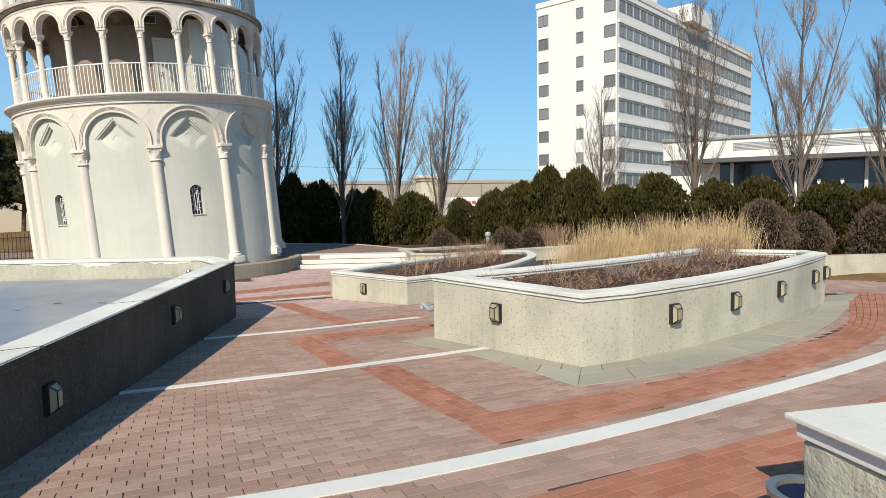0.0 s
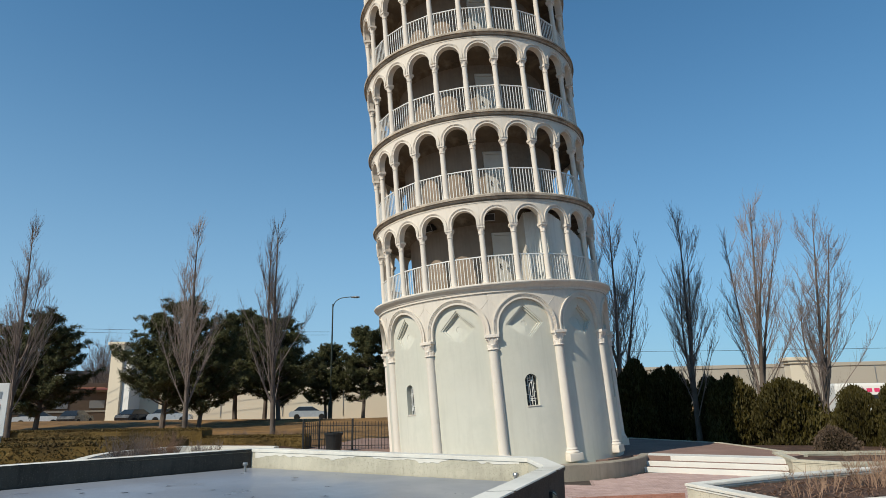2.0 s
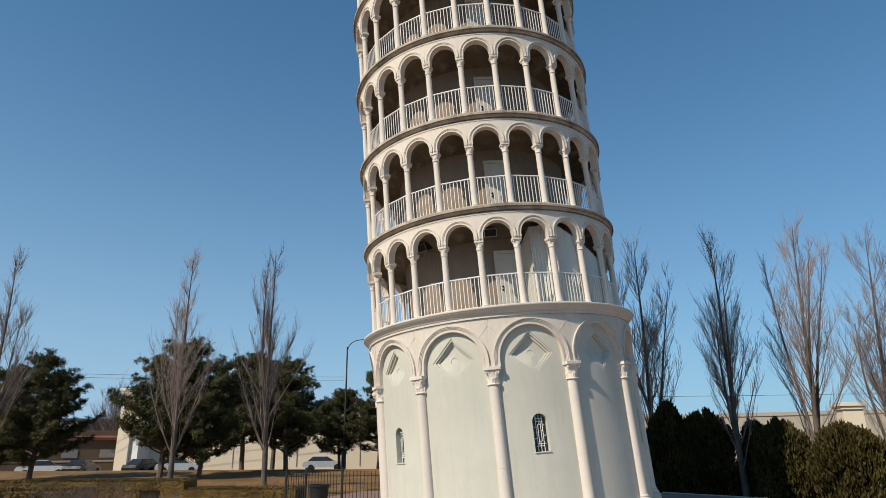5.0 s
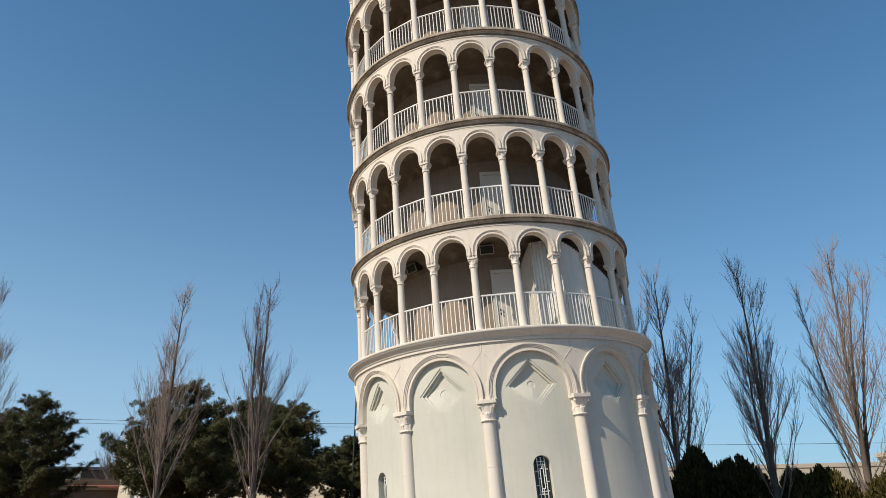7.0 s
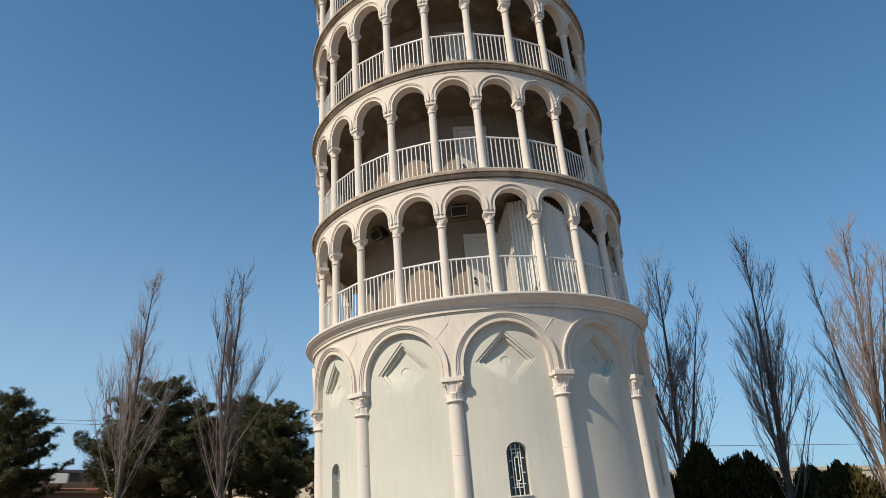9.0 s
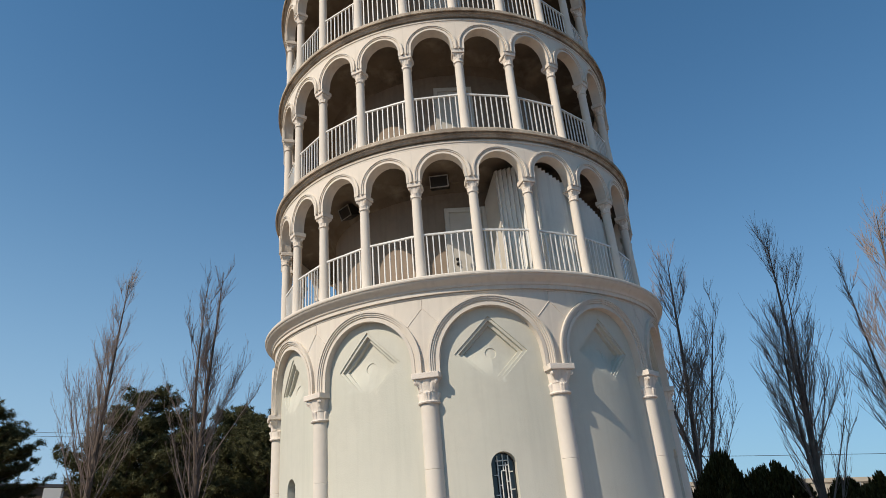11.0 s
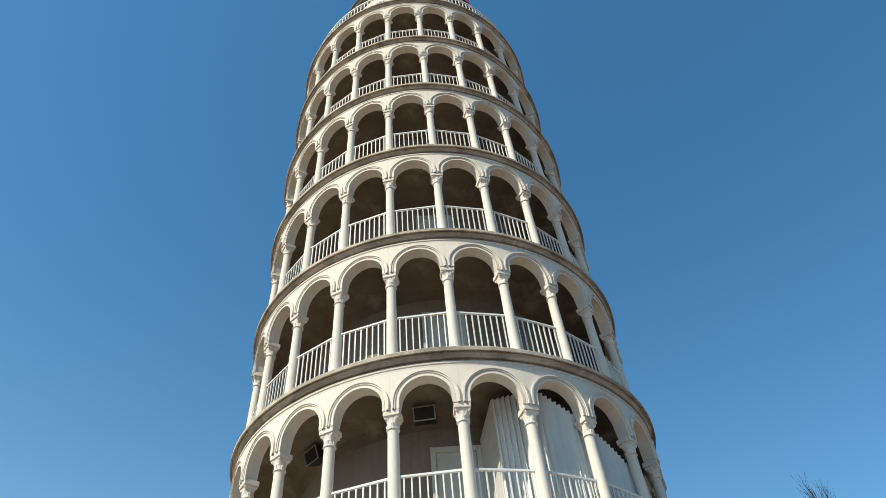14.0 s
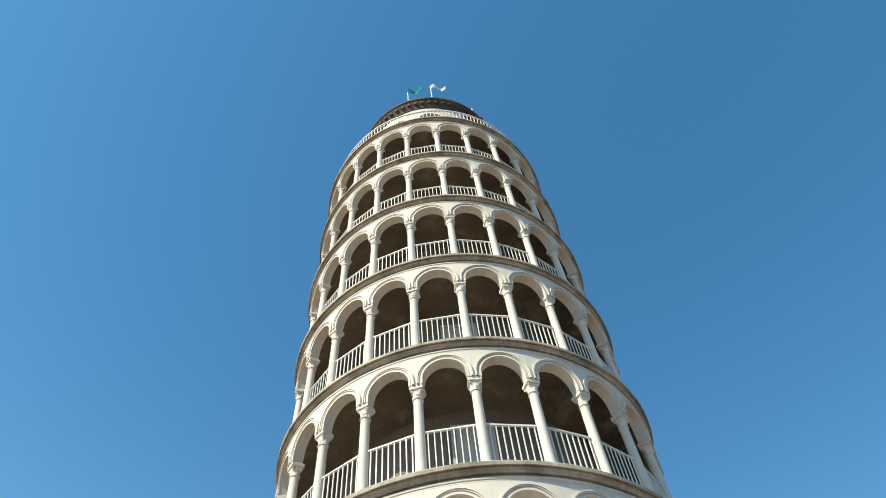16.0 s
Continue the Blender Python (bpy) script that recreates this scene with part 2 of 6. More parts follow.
def lathe(bm, profile, n=32, start=0.0, end=360.0, closed=False, m=None):
    """Turn (radius, height) pairs round z from start to end degrees; closed joins the last pair to the first."""
    full = abs(end - start) >= 359.9
    k = n if full else n + 1
    rings = []
    for i in range(k):
        a = radians(start + (end - start) * i / n)
        c, s = math.cos(a), math.sin(a)
        rings.append([bm.verts.new((r * c, r * s, h)) for r, h in profile])
    cnt = len(profile)
    for i in range(n):
        A, B = rings[i], rings[(i + 1) % k]
        for j in range(cnt if closed else cnt - 1):
            q = [A[j], B[j], B[(j + 1) % cnt], A[(j + 1) % cnt]]
            if profile[j][0] < 1e-6:
                q = [A[j], B[(j + 1) % cnt], A[(j + 1) % cnt]]
            elif profile[(j + 1) % cnt][0] < 1e-6:
                q = [A[j], B[j], A[(j + 1) % cnt]]
            try:
                bm.faces.new(q)
            except ValueError:
                pass
    if not full and closed:
        bm.faces.new(rings[0])
        bm.faces.new(rings[-1][::-1])
    if m is not None:
        bmesh.ops.transform(bm, matrix=m, verts=[v for g in rings for v in g])


def tube(bm, pts, radii, sides=6, cap=True):
    """A tapered round bar along pts."""
    rings = []
    pts = [Vector(p) for p in pts]
    for i, p in enumerate(pts):
        d = (pts[min(i + 1, len(pts) - 1)] - pts[max(i - 1, 0)]).normalized()
        a = d.orthogonal().normalized()
        b = d.cross(a)
        r = radii[i] if isinstance(radii, (list, tuple)) else radii
        rings.append([bm.verts.new(p + r * (math.cos(2 * math.pi * k / sides) * a + math.sin(2 * math.pi * k / sides) * b)) for k in range(sides)])
    for A, B in zip(rings, rings[1:]):
        # match the nearest start so that the skin does not twist
        off = min(range(sides), key=lambda o: (A[0].co - B[o].co).length)
        for k in range(sides):
            bm.faces.new((A[k], A[(k + 1) % sides], B[(k + 1 + off) % sides], B[(k + off) % sides]))
    if cap:
        bm.faces.new(rings[0][::-1])
        bm.faces.new(rings[-1])


def prism(bm, poly, z0, z1):
    """An upright slab over a plan polygon; z0 and z1 are heights or functions of x and y."""
    f0 = z0 if callable(z0) else (lambda x, y: z0)
    f1 = z1 if callable(z1) else (lambda x, y: z1)
    lo = [bm.verts.new((x, y, f0(x, y))) for x, y in poly]
    hi = [bm.verts.new((x, y, f1(x, y))) for x, y in poly]
    n = len(poly)
    bm.faces.new(hi)
    bm.faces.new(lo[::-1])
    for i in range(n):
        bm.faces.new((lo[i], lo[(i + 1) % n], hi[(i + 1) % n], hi[i]))


def smooth_line(pts, n=8):
    """More points along a curve through pts."""
    out = []
    for i in range(len(pts) - 1):
        p0, p1, p2, p3 = (Vector(pts[max(0, min(len(pts) - 1, i + k))]) for k in (-1, 0, 1, 2))
        for k in range(n):
            t = k / n
            out.append(tuple(0.5 * ((2 * p1) + (p2 - p0) * t + (2 * p0 - 5 * p1 + 4 * p2 - p3) * t * t + (3 * p1 - p0 - 3 * p2 + p3) * t ** 3)))
    out.append(tuple(pts[-1]))
    return out


def inside(x, y, poly):
    c = False
    n = len(poly)
    for i in range(n):
        (x1, y1), (x2, y2) = poly[i][:2], poly[i - 1][:2]
        if (y1 > y) != (y2 > y) and x < (x2 - x1) * (y - y1) / (y2 - y1) + x1:
            c = not c
    return c


def offset_line(pts, d):
    """The plan line moved d to its left."""
    out = []
    for i, p in enumerate(pts):
        a, b = pts[max(i - 1, 0)], pts[min(i + 1, len(pts) - 1)]
        v = Vector((b[0] - a[0], b[1] - a[1])).normalized()
        out.append((p[0] - v.y * d, p[1] + v.x * d))
    return out


def ground_z(x, y):
    return max(-0.5, min(0.45, 0.39 - 0.0475 * y))


# ---- the leaning tower ----
TOWER = Matrix.Translation((-1.172, 28.703, 0.0)) @ Vector((-0.0711, -0.0158, 1.0)).to_track_quat("Z", "Y").to_matrix().to_4x4()
LEAN_X = (TOWER.to_3x3() @ Vector((1, 0, 0)))
TURN0 = math.degrees(math.atan2(LEAN_X.y, LEAN_X.x))          # keeps the tower's own angles on the plan's
PHI = -71.9 - TURN0
tower = tagged(new("leaning_tower"), "cream stucco round leaning tower with six arcaded galleries and a belfry", "tower")
tower.matrix_basis = TOWER
ABACUS = [7.475, 10.468, 13.517, 16.584, 19.693, 22.837]
DROP = 1.975
RC = 4.07


def turned(deg, r=0.0, h=0.0):
    return pose(0, 0, 0, 0, 0, deg) @ Matrix.Translation((r, 0, h))


def curve_wall(bm, half, r0, r1, foot, top, n):
    """A stretch of round wall between two heights; foot is a function of the angle in degrees."""
    cols = []
    for i in range(n + 1):
        a = -half + 2 * half * i / n
        c, s = math.cos(radians(a)), math.sin(radians(a))
        f = foot(a)
        cols.append([bm.verts.new((r * c, r * s, h)) for r, h in ((r1, f), (r1, top), (r0, top), (r0, f))])
    for A, B in zip(cols, cols[1:]):
        for j in range(4):
            bm.faces.new((A[j], B[j], B[(j + 1) % 4], A[(j + 1) % 4]))


def arch_foot(half_width, r, spring, stilt):
    def f(a):
        x = abs(radians(a)) * r
        if x >= half_width:
            return spring
        return spring + stilt + math.sqrt(max(0, half_width ** 2 - x ** 2))
    return f


def archivolt(bm, half_width, r, spring, stilt, w0, w1, r_out, n=28):
    """A raised band that follows the arch."""
    rows = []
    for i in range(n + 1):
        t = math.pi * i / n
        row = []
        for w, rr in ((w0, r - 0.02), (w0, r_out), (w1, r_out), (w1, r - 0.02)):
            q = half_width + w
            a = -q * math.cos(t) / r
            row.append(bm.verts.new((rr * math.cos(a), rr * math.sin(a), spring + stilt + q * math.sin(t))))
        rows.append(row)
    low = []
    for row, sgn in ((rows[0], 0), (rows[-1], 1)):
        low.append([bm.verts.new((v.co.x, v.co.y, spring)) for v in row])
    rows = [low[0]] + rows + [low[1]]
    for A, B in zip(rows, rows[1:]):
        for j in range(4):
            bm.faces.new((A[j], B[j], B[(j + 1) % 4], A[(j + 1) % 4]))


def capital_mesh(name, r, height, abacus, mat, thick=0.34):
    """A leafy capital: bell with two tiers of leaves, corner scrolls and a square abacus. Its top is at z = 0."""
    bm = bmesh.new()
    n, m_ = 64, 20
    ab = abacus * thick
    hb = height - ab
    top_r = abacus * 0.5 * 0.90
    rings = []
    for j in range(m_ + 1):
        t = j / m_
        flare = r * 1.0 + (top_r - r) * 0.75 * t ** 2.4
        ring = []
        tier = 0 if t < 0.45 else 1
        u = t / 0.45 if tier == 0 else (t - 0.45) / 0.55
        for i in range(n):
            a = 2 * math.pi * i / n
            lobe = math.cos(4 * a + tier * math.pi)
            leaf = max(0.0, lobe) ** 0.5 * (0.82 + 0.18 * math.cos(24 * a))
            curl = (u ** 1.6) * (1.0 if u < 0.86 else max(0.0, (1.0 - u) / 0.14))
            corner = max(0.0, -math.cos(4 * a)) ** 3 * top_r * 0.30 * max(0.0, t - 0.55) * 2.0
            rr = flare + r * 0.34 * leaf * (0.25 + 0.75 * curl) * (1.0 if t < 0.97 else 0.3) + corner
            ring.append(bm.verts.new((rr * math.cos(a), rr * math.sin(a), -height + t * hb)))
        rings.append(ring)
    for A, B in zip(rings, rings[1:]):
        for i in range(n):
            bm.faces.new((A[i], A[(i + 1) % n], B[(i + 1) % n], B[i]))
    bm.faces.new(rings[-1])
    bm.faces.new(rings[0][::-1])
    for k in range(4):           # corner scrolls
        a = math.pi / 4 + k * math.pi / 2
        d = top_r * 1.12
        mm = Matrix.Translation((d * math.cos(a), d * math.sin(a), -ab - hb * 0.14)) @ Matrix.Rotation(a, 4, "Z") @ Matrix.Rotation(math.pi / 2, 4, "X")
        lathe(bm, [(0.0, -r * 0.15), (r * 0.12, -r * 0.20), (r * 0.16, -r * 0.12), (r * 0.27, -r * 0.12), (r * 0.27, r * 0.12), (r * 0.16, r * 0.12), (r * 0.12, r * 0.20), (0.0, r * 0.15)], 12, m=mm)
    lathe(bm, [(r * 0.9, -height - r * 0.12), (r * 1.16, -height - r * 0.12), (r * 1.22, -height), (r * 1.16, -height + r * 0.12), (r * 0.9, -height + r * 0.12)], 20)
    h_ = abacus / 2
    box(bm, (-h_, -h_, -ab), (h_, h_, 0), 0.012)
    return mesh_of(name, bm, mat)


def shaft_mesh(name, r, z0, z1, mat, plinth, joints=()):
    bm = bmesh.new()
    L = z1 - z0
    prof = [(0.0, z0)]
    prof += [(r * 1.45, z0), (r * 1.5, z0 + r * 0.25), (r * 1.38, z0 + r * 0.45), (r * 1.18, z0 + r * 0.6), (r * 1.25, z0 + r * 0.85), (r * 1.08, z0 + r * 1.05)]
    stops = sorted([(t, 1.0) for t in (0.0, 0.2, 0.45, 0.7, 1.0)] + [((j + d) / (L - r * 1.2), k) for j in joints for d, k in ((-0.007, 1.0), (-0.004, 0.965), (0.004, 0.965), (0.007, 1.0))])
    for t, k in stops:
        prof.append((r * k * (1.04 - 0.10 * t), z0 + r * 1.2 + (L - r * 1.2) * t))
    prof.append((0.0, z1))
    lathe(bm, prof, 24)
    if plinth:
        box(bm, (-r * 1.55, -r * 1.55, z0 - plinth), (r * 1.55, r * 1.55, z0), 0.01)
    return mesh_of(name, bm, mat, True)


PANEL_R, FACE_R = 4.135, 4.25
WIN = (0.200, 1.63, 2.585)           # half width, foot, crown of the small windows
LOZ_H = 4.17                        # height of the lozenge's middle
LOZ_STEPS = ((0.615, 0.0, 0.022), (0.55, 0.022, 0.085), (0.475, 0.085, 0.150))


def panel_mesh(name, window):
    """One twelfth of the plain base wall, with the sunk stepped lozenge and maybe a window recess."""
    verts, faces = [], []

    def vert(x, h, d=0.0):
        a = x / PANEL_R
        r = PANEL_R - d
        verts.append((r * math.cos(a), r * math.sin(a), h))
        return len(verts) - 1

    def strip_between(A, B):
        n = len(A)
        for i in range(n):
            faces.append((A[i], A[(i + 1) % n], B[(i + 1) % n], B[i]))

    def plate(x0, x1, h0, h1):
        n = max(1, round((x1 - x0) / 0.1))
        lo = [vert(x0 + (x1 - x0) * i / n, h0) for i in range(n + 1)]
        hi = [vert(x0 + (x1 - x0) * i / n, h1) for i in range(n + 1)]
        for i in range(n):
            faces.append((lo[i], lo[i + 1], hi[i + 1], hi[i]))

    def rect_ring(w, h0, h1, n):
        """Points round a rectangle, n to a side, from the lower left corner."""
        c = [(-w, h0), (w, h0), (w, h1), (-w, h1)]
        return [(c[k][0] + (c[(k + 1) % 4][0] - c[k][0]) * i / n, c[k][1] + (c[(k + 1) % 4][1] - c[k][1]) * i / n) for k in range(4) for i in range(n)]

    def faded(x, y):
        k = max(0.0, min(1.0, (y + 0.75 * max(x, 0.0) + 0.42) / 0.62))
        return k * k * (3 - 2 * k)

    def loz_ring(q, n, depth):
        c = [(0, -q), (q, 0), (0, q), (-q, 0)]
        out = []
        for k in range(4):
            for i in range(n):
                x = c[k][0] + (c[(k + 1) % 4][0] - c[k][0]) * i / n
                y = c[k][1] + (c[(k + 1) % 4][1] - c[k][1]) * i / n
                out.append(vert(x, LOZ_H + y, depth * faded(x, y)))
        return out

    n = 16
    # lozenge field: the frame between rectangle and lozenge, then the steps
    rect = rect_ring(0.8, 3.5, 4.86, n)
    rot = rect[n // 2:] + rect[:n // 2]
    loz = [(0, -0.615), (0.615, 0), (0, 0.615), (-0.615, 0)]
    edge = [(loz[k][0] + (loz[(k + 1) % 4][0] - loz[k][0]) * i / n, LOZ_H + loz[k][1] + (loz[(k + 1) % 4][1] - loz[k][1]) * i / n) for k in range(4) for i in range(n)]
    rings = []
    for t in (0.0, 0.34, 0.67, 1.0):
        rings.append([vert(a[0] + (b[0] - a[0]) * t, a[1] + (b[1] - a[1]) * t) for a, b in zip(rot, edge)])
    for A, B in zip(rings, rings[1:]):
        strip_between(A, B)
    prev = rings[-1]
    for k, (q, d0, d1) in enumerate(LOZ_STEPS):
        low_ = loz_ring(q - 0.004, n, d1)
        strip_between(prev, low_)
        nxt = LOZ_STEPS[k + 1][0] if k + 1 < len(LOZ_STEPS) else 0.2
        for q_ in ((0.40, 0.33, 0.26, 0.2) if nxt == 0.2 else (nxt,)):
            flat = loz_ring(q_, n, d1)
            strip_between(low_, flat)
            low_ = flat
        prev = low_
    d = LOZ_STEPS[-1][2]
    for rr, dd in ((0.098, 0.0), (0.092, 0.016), (0.03, 0.016)):
        circle = [(rr * math.cos(-math.pi / 2 + 2 * math.pi * i / (4 * n)), rr * math.sin(-math.pi / 2 + 2 * math.pi * i / (4 * n))) for i in range(4 * n)]
        ring = [vert(x, LOZ_H + y, d * faded(x, y) + dd) for x, y in circle]
        strip_between(prev, ring)
        prev = ring
    faces.append(tuple(prev))
    half = radians(15) * PANEL_R
    for x0, x1, h0, h1 in ((-half, -0.8, 3.5, 4.86), (0.8, half, 3.5, 4.86), (-half, half, 4.86, 5.3), (-half, half, 2.7, 3.5), (-half, half, -0.75, 1.3), (-half, -0.4, 1.3, 2.7), (0.4, half, 1.3, 2.7)):
        plate(x0, x1, h0, h1)
    if window:
        w, f, c = WIN
        hole = [(-w + 2 * w * i / n, f) for i in range(n)] + [(w, f + (c - w - f) * i / n) for i in range(n)]
        hole += [(w * math.cos(math.pi * i / n), c - w + w * math.sin(math.pi * i / n)) for i in range(n)] + [(-w, c - w + (f - c + w) * i / n) for i in range(n)]
        A = [vert(*p) for p in rect_ring(0.4, 1.3, 2.7, n)]
        B = [vert(*p) for p in hole]
        C = [vert(*p, 0.24) for p in hole]
        strip_between(A, B)
        strip_between(B, C)
    else:
        plate(-0.4, 0.4, 1.3, 2.7)
    bm = bmesh.new()
    vs = [bm.verts.new(p) for p in verts]
    for q in faces:
        bm.faces.new([vs[k] for k in q])
    bmesh.ops.remove_doubles(bm, verts=bm.verts[:], dist=0.0008)
    return mesh_of(name, bm, PANEL, True)


plain, windowed = panel_mesh("wall_panel", False), panel_mesh("wall_panel_window", True)
bm = bmesh.new()
curve_wall(bm, 15.0, PANEL_R - 0.12, FACE_R, arch_foot(0.875, FACE_R, 3.87, 0.20), 5.24, 60)
base_arch = mesh_of("blind_arch", bm, STUCCO, True)
mouldings = []
for w0, w1, proud in ((0.0, 0.055, 0.012), (0.085, 0.115, 0.022), (0.115, 0.145, 0.04), (0.145, 0.175, 0.058)):
    bm = bmesh.new()
    archivolt(bm, 0.875, FACE_R, 3.87, 0.20, w0, w1, FACE_R + proud)
    mouldings.append(mesh_of("archivolt", bm, STUCCO))
bm = bmesh.new()
tube(bm, [(FACE_R + 0.004, 0, 4.96), (FACE_R + 0.006, 0, 5.05), (FACE_R + 0.058, 0, 5.075), (FACE_R + 0.058, 0, 5.12)], 0.006, 5)
crown_joint = mesh_of("crown_joint", bm, TRIMS)
ribs = []
for sx in (-1, 1):               # raised joint ribs that fork between the arches
    bm = bmesh.new()
    for a0, h0, a1, h1 in ((15.0 * sx, 5.20, 15.0 * sx, 5.00), (15.0 * sx, 5.00, 11.35 * sx, 4.70)):
        pts = []
        for k in range(5):
            a, h = radians(a0 + (a1 - a0) * k / 4), h0 + (h1 - h0) * k / 4
            pts.append(((FACE_R + 0.002) * math.cos(a), (FACE_R + 0.002) * math.sin(a), h))
        tube(bm, pts, 0.007, 5)
    ribs.append(mesh_of("joint_rib", bm, TRIMS))
big_shaft = shaft_mesh("shaft", 0.155, 0.10, 3.43, COLUMN, 0.22, (1.02, 2.12))
big_cap = capital_mesh("capital", 0.155, 0.46, 0.455, TRIMS, 0.21)
bm = bmesh.new()                 # leaded grille of a base window
w, f, c = WIN
for x in (-0.085, 0.085):
    tube(bm, [(0, x, f), (0, x, c - 0.05)], 0.010, 5)
for y0, y1, h0, h1 in ((-0.038, 0.038, f + 0.26, f + 0.68),):
    for p0, p1 in (((y0, h0), (y1, h0)), ((y1, h0), (y1, h1)), ((y1, h1), (y0, h1)), ((y0, h1), (y0, h0))):
        tube(bm, [(0, *p0), (0, *p1)], 0.010, 5)
for y0, y1, h in ((-0.13, 0.085, f + 0.14), (-0.085, 0.13, f + 0.20), (-0.15, -0.085, f + 0.33), (0.085, 0.15, f + 0.40), (-0.085, -0.038, f + 0.47), (0.038, 0.085, f + 0.52), (-0.15, -0.085, f + 0.62), (0.085, 0.14, f + 0.66), (-0.085, 0.085, f + 0.76), (-0.11, 0.085, f + 0.83)):
    tube(bm, [(0, y0, h), (0, y1, h)], 0.009, 5)
for x, h0, h1 in ((0.0, f + 0.68, f + 0.92), (0.0, f, f + 0.26), (-0.038, f + 0.14, f + 0.26), (0.038, f + 0.68, f + 0.80)):
    tube(bm, [(0, x, h0), (0, x, h1)], 0.009, 5)
grille = mesh_of("grille", bm, RAILW)
bm = bmesh.new()
pts = [(0, -w, f), (0, w, f)] + [(0, w * math.cos(math.pi * k / 12), c - w + w * math.sin(math.pi * k / 12)) for k in range(13)]
vs = [bm.verts.new(p) for p in pts]
bm.faces.new(vs)
pane = mesh_of("pane", bm, GLASSDK)
bm = bmesh.new()
box(bm, (-0.02, -w - 0.015, f - 0.03), (0.055, w + 0.015, f), 0.01)
sill = mesh_of("sill", bm, TRIMS)

COL_R = 4.14
for k in range(12):
    mid = PHI + 30 * k
    has_win = k % 2 == 0
    p = place("base_wall_panel", windowed if has_win else plain, tower, turned(mid))
    place("blind_arch", base_arch, p)
    for me in mouldings:
        place("archivolt", me, p)
    for rib in ribs:
        place("joint_rib", rib, p)
    place("crown_joint", crown_joint, p)
    if has_win:
        wd = place("window", pane, tower, turned(mid, PANEL_R - 0.20), "small round-headed window with a white leaded grille")
        place("grille", grille, wd, Matrix.Translation((0.08, 0, 0)))
        place("sill", sill, wd, Matrix.Translation((0.17, 0, 0)))
    col = place("half_column", big_shaft, tower, turned(mid + 15, COL_R))
    place("capital", big_cap, col, Matrix.Translation((0.0, 0, 3.885)))


def cornice_profile(h, r, drip, deep):
    """Stepped cornice of that depth under a floor whose top is at h."""
    k = deep / 0.30
    return [(2.8, h - 0.16), (r - 0.16, h - deep), (r + 0.02, h - deep), (r + 0.02, h - 0.265 * k), (r - 0.035, h - 0.26 * k), (r - 0.035, h - 0.23 * k), (r + 0.045, h - 0.225 * k), (r + 0.055, h - 0.20 * k), (r + drip * 0.5, h - 0.165 * k), (r + drip * 0.66, h - 0.155 * k), (r + drip * 0.66, h - 0.10 * k), (r + drip * 0.80, h - 0.10 * k), (r + drip * 0.80, h - 0.125 * k), (r + drip, h - 0.125 * k), (r + drip, h - 0.035), (r + drip - 0.03, h), (2.8, h + 0.02)]


def frieze_profile(h, r):
    """Cream fillets right under the cornice."""
    return [(r - 0.1, h - 0.315), (r + 0.012, h - 0.315), (r + 0.016, h - 0.30), (r + 0.016, h - 0.272), (r + 0.030, h - 0.268), (r + 0.034, h - 0.245), (r - 0.1, h - 0.245)]


bm = bmesh.new()
sweep = [(4.32 + 0.125 * (1 - math.cos(math.pi * k / 8)) / 2, 5.285 + 0.145 * k / 8) for k in range(9)]
lathe(bm, [(2.8, 5.34), (4.0, 5.17), (4.262, 5.17), (4.262, 5.19), (4.238, 5.192), (4.238, 5.204), (4.295, 5.206), (4.295, 5.275), (4.315, 5.277)] + sweep + [(4.46, 5.432), (4.468, 5.448), (4.468, 5.478), (4.455, 5.497), (2.8, 5.52)], 144, closed=True)
part("cornice", bm, STUCCO, tower, "cream cornice above the base")
loggia_cap = capital_mesh("capital", 0.088, 0.29, 0.26, TRIMS)
loggia_shaft = shaft_mesh("shaft", 0.092, 0.0, DROP - 0.28, COLUMN, 0.0)
bm = bmesh.new()
curve_wall(bm, 7.5, RC - 0.09, RC + 0.13, arch_foot(0.415, RC, 0.0, 0.12), 0.70, 36)
archivolt(bm, 0.415, RC + 0.13, 0.0, 0.12, 0.0, 0.04, RC + 0.14, 20)
archivolt(bm, 0.415, RC + 0.13, 0.0, 0.12, 0.06, 0.085, RC + 0.150, 20)
archivolt(bm, 0.415, RC + 0.13, 0.0, 0.12, 0.085, 0.11, RC + 0.166, 20)
loggia_arch = mesh_of("arch", bm, STUCCO, True)


RAIL_Y = RC * math.sin(radians(7.5)) - 0.085
RAIL_X = RC * math.cos(radians(7.5))
bm = bmesh.new()
box(bm, (RAIL_X - 0.02, -RAIL_Y, 0.915), (RAIL_X + 0.02, RAIL_Y, 0.95), 0.004)
hand_rail = mesh_of("handrail", bm, RAILW)
bm = bmesh.new()
box(bm, (-0.010, -0.010, 0.0), (0.010, 0.010, 0.92))
bar = mesh_of("bar", bm, RAILW)


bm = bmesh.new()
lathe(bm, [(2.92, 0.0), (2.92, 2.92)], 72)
core_ring = mesh_of("gallery_wall", bm, CORE_SHADE, True)
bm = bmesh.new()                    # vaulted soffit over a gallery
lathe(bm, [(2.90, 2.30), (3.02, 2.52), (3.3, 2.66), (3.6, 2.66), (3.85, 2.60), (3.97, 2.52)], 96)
soffit = mesh_of("gallery_soffit", bm, SOFFIT_SHADE, True)
bm = bmesh.new()
box(bm, (0, -0.33, 0.0), (0.05, 0.33, 1.84), 0.006)
door_leaf = mesh_of("door", bm, DOORW)
bm = bmesh.new()
for lo, hi in (((0, -0.42, 0), (0.08, -0.335, 1.94)), ((0, 0.335, 0), (0.08, 0.42, 1.94)), ((0, -0.335, 1.845), (0.08, 0.335, 1.94))):
    box(bm, lo, hi, 0.006)
door_frame = mesh_of("door_frame", bm, DOORW)
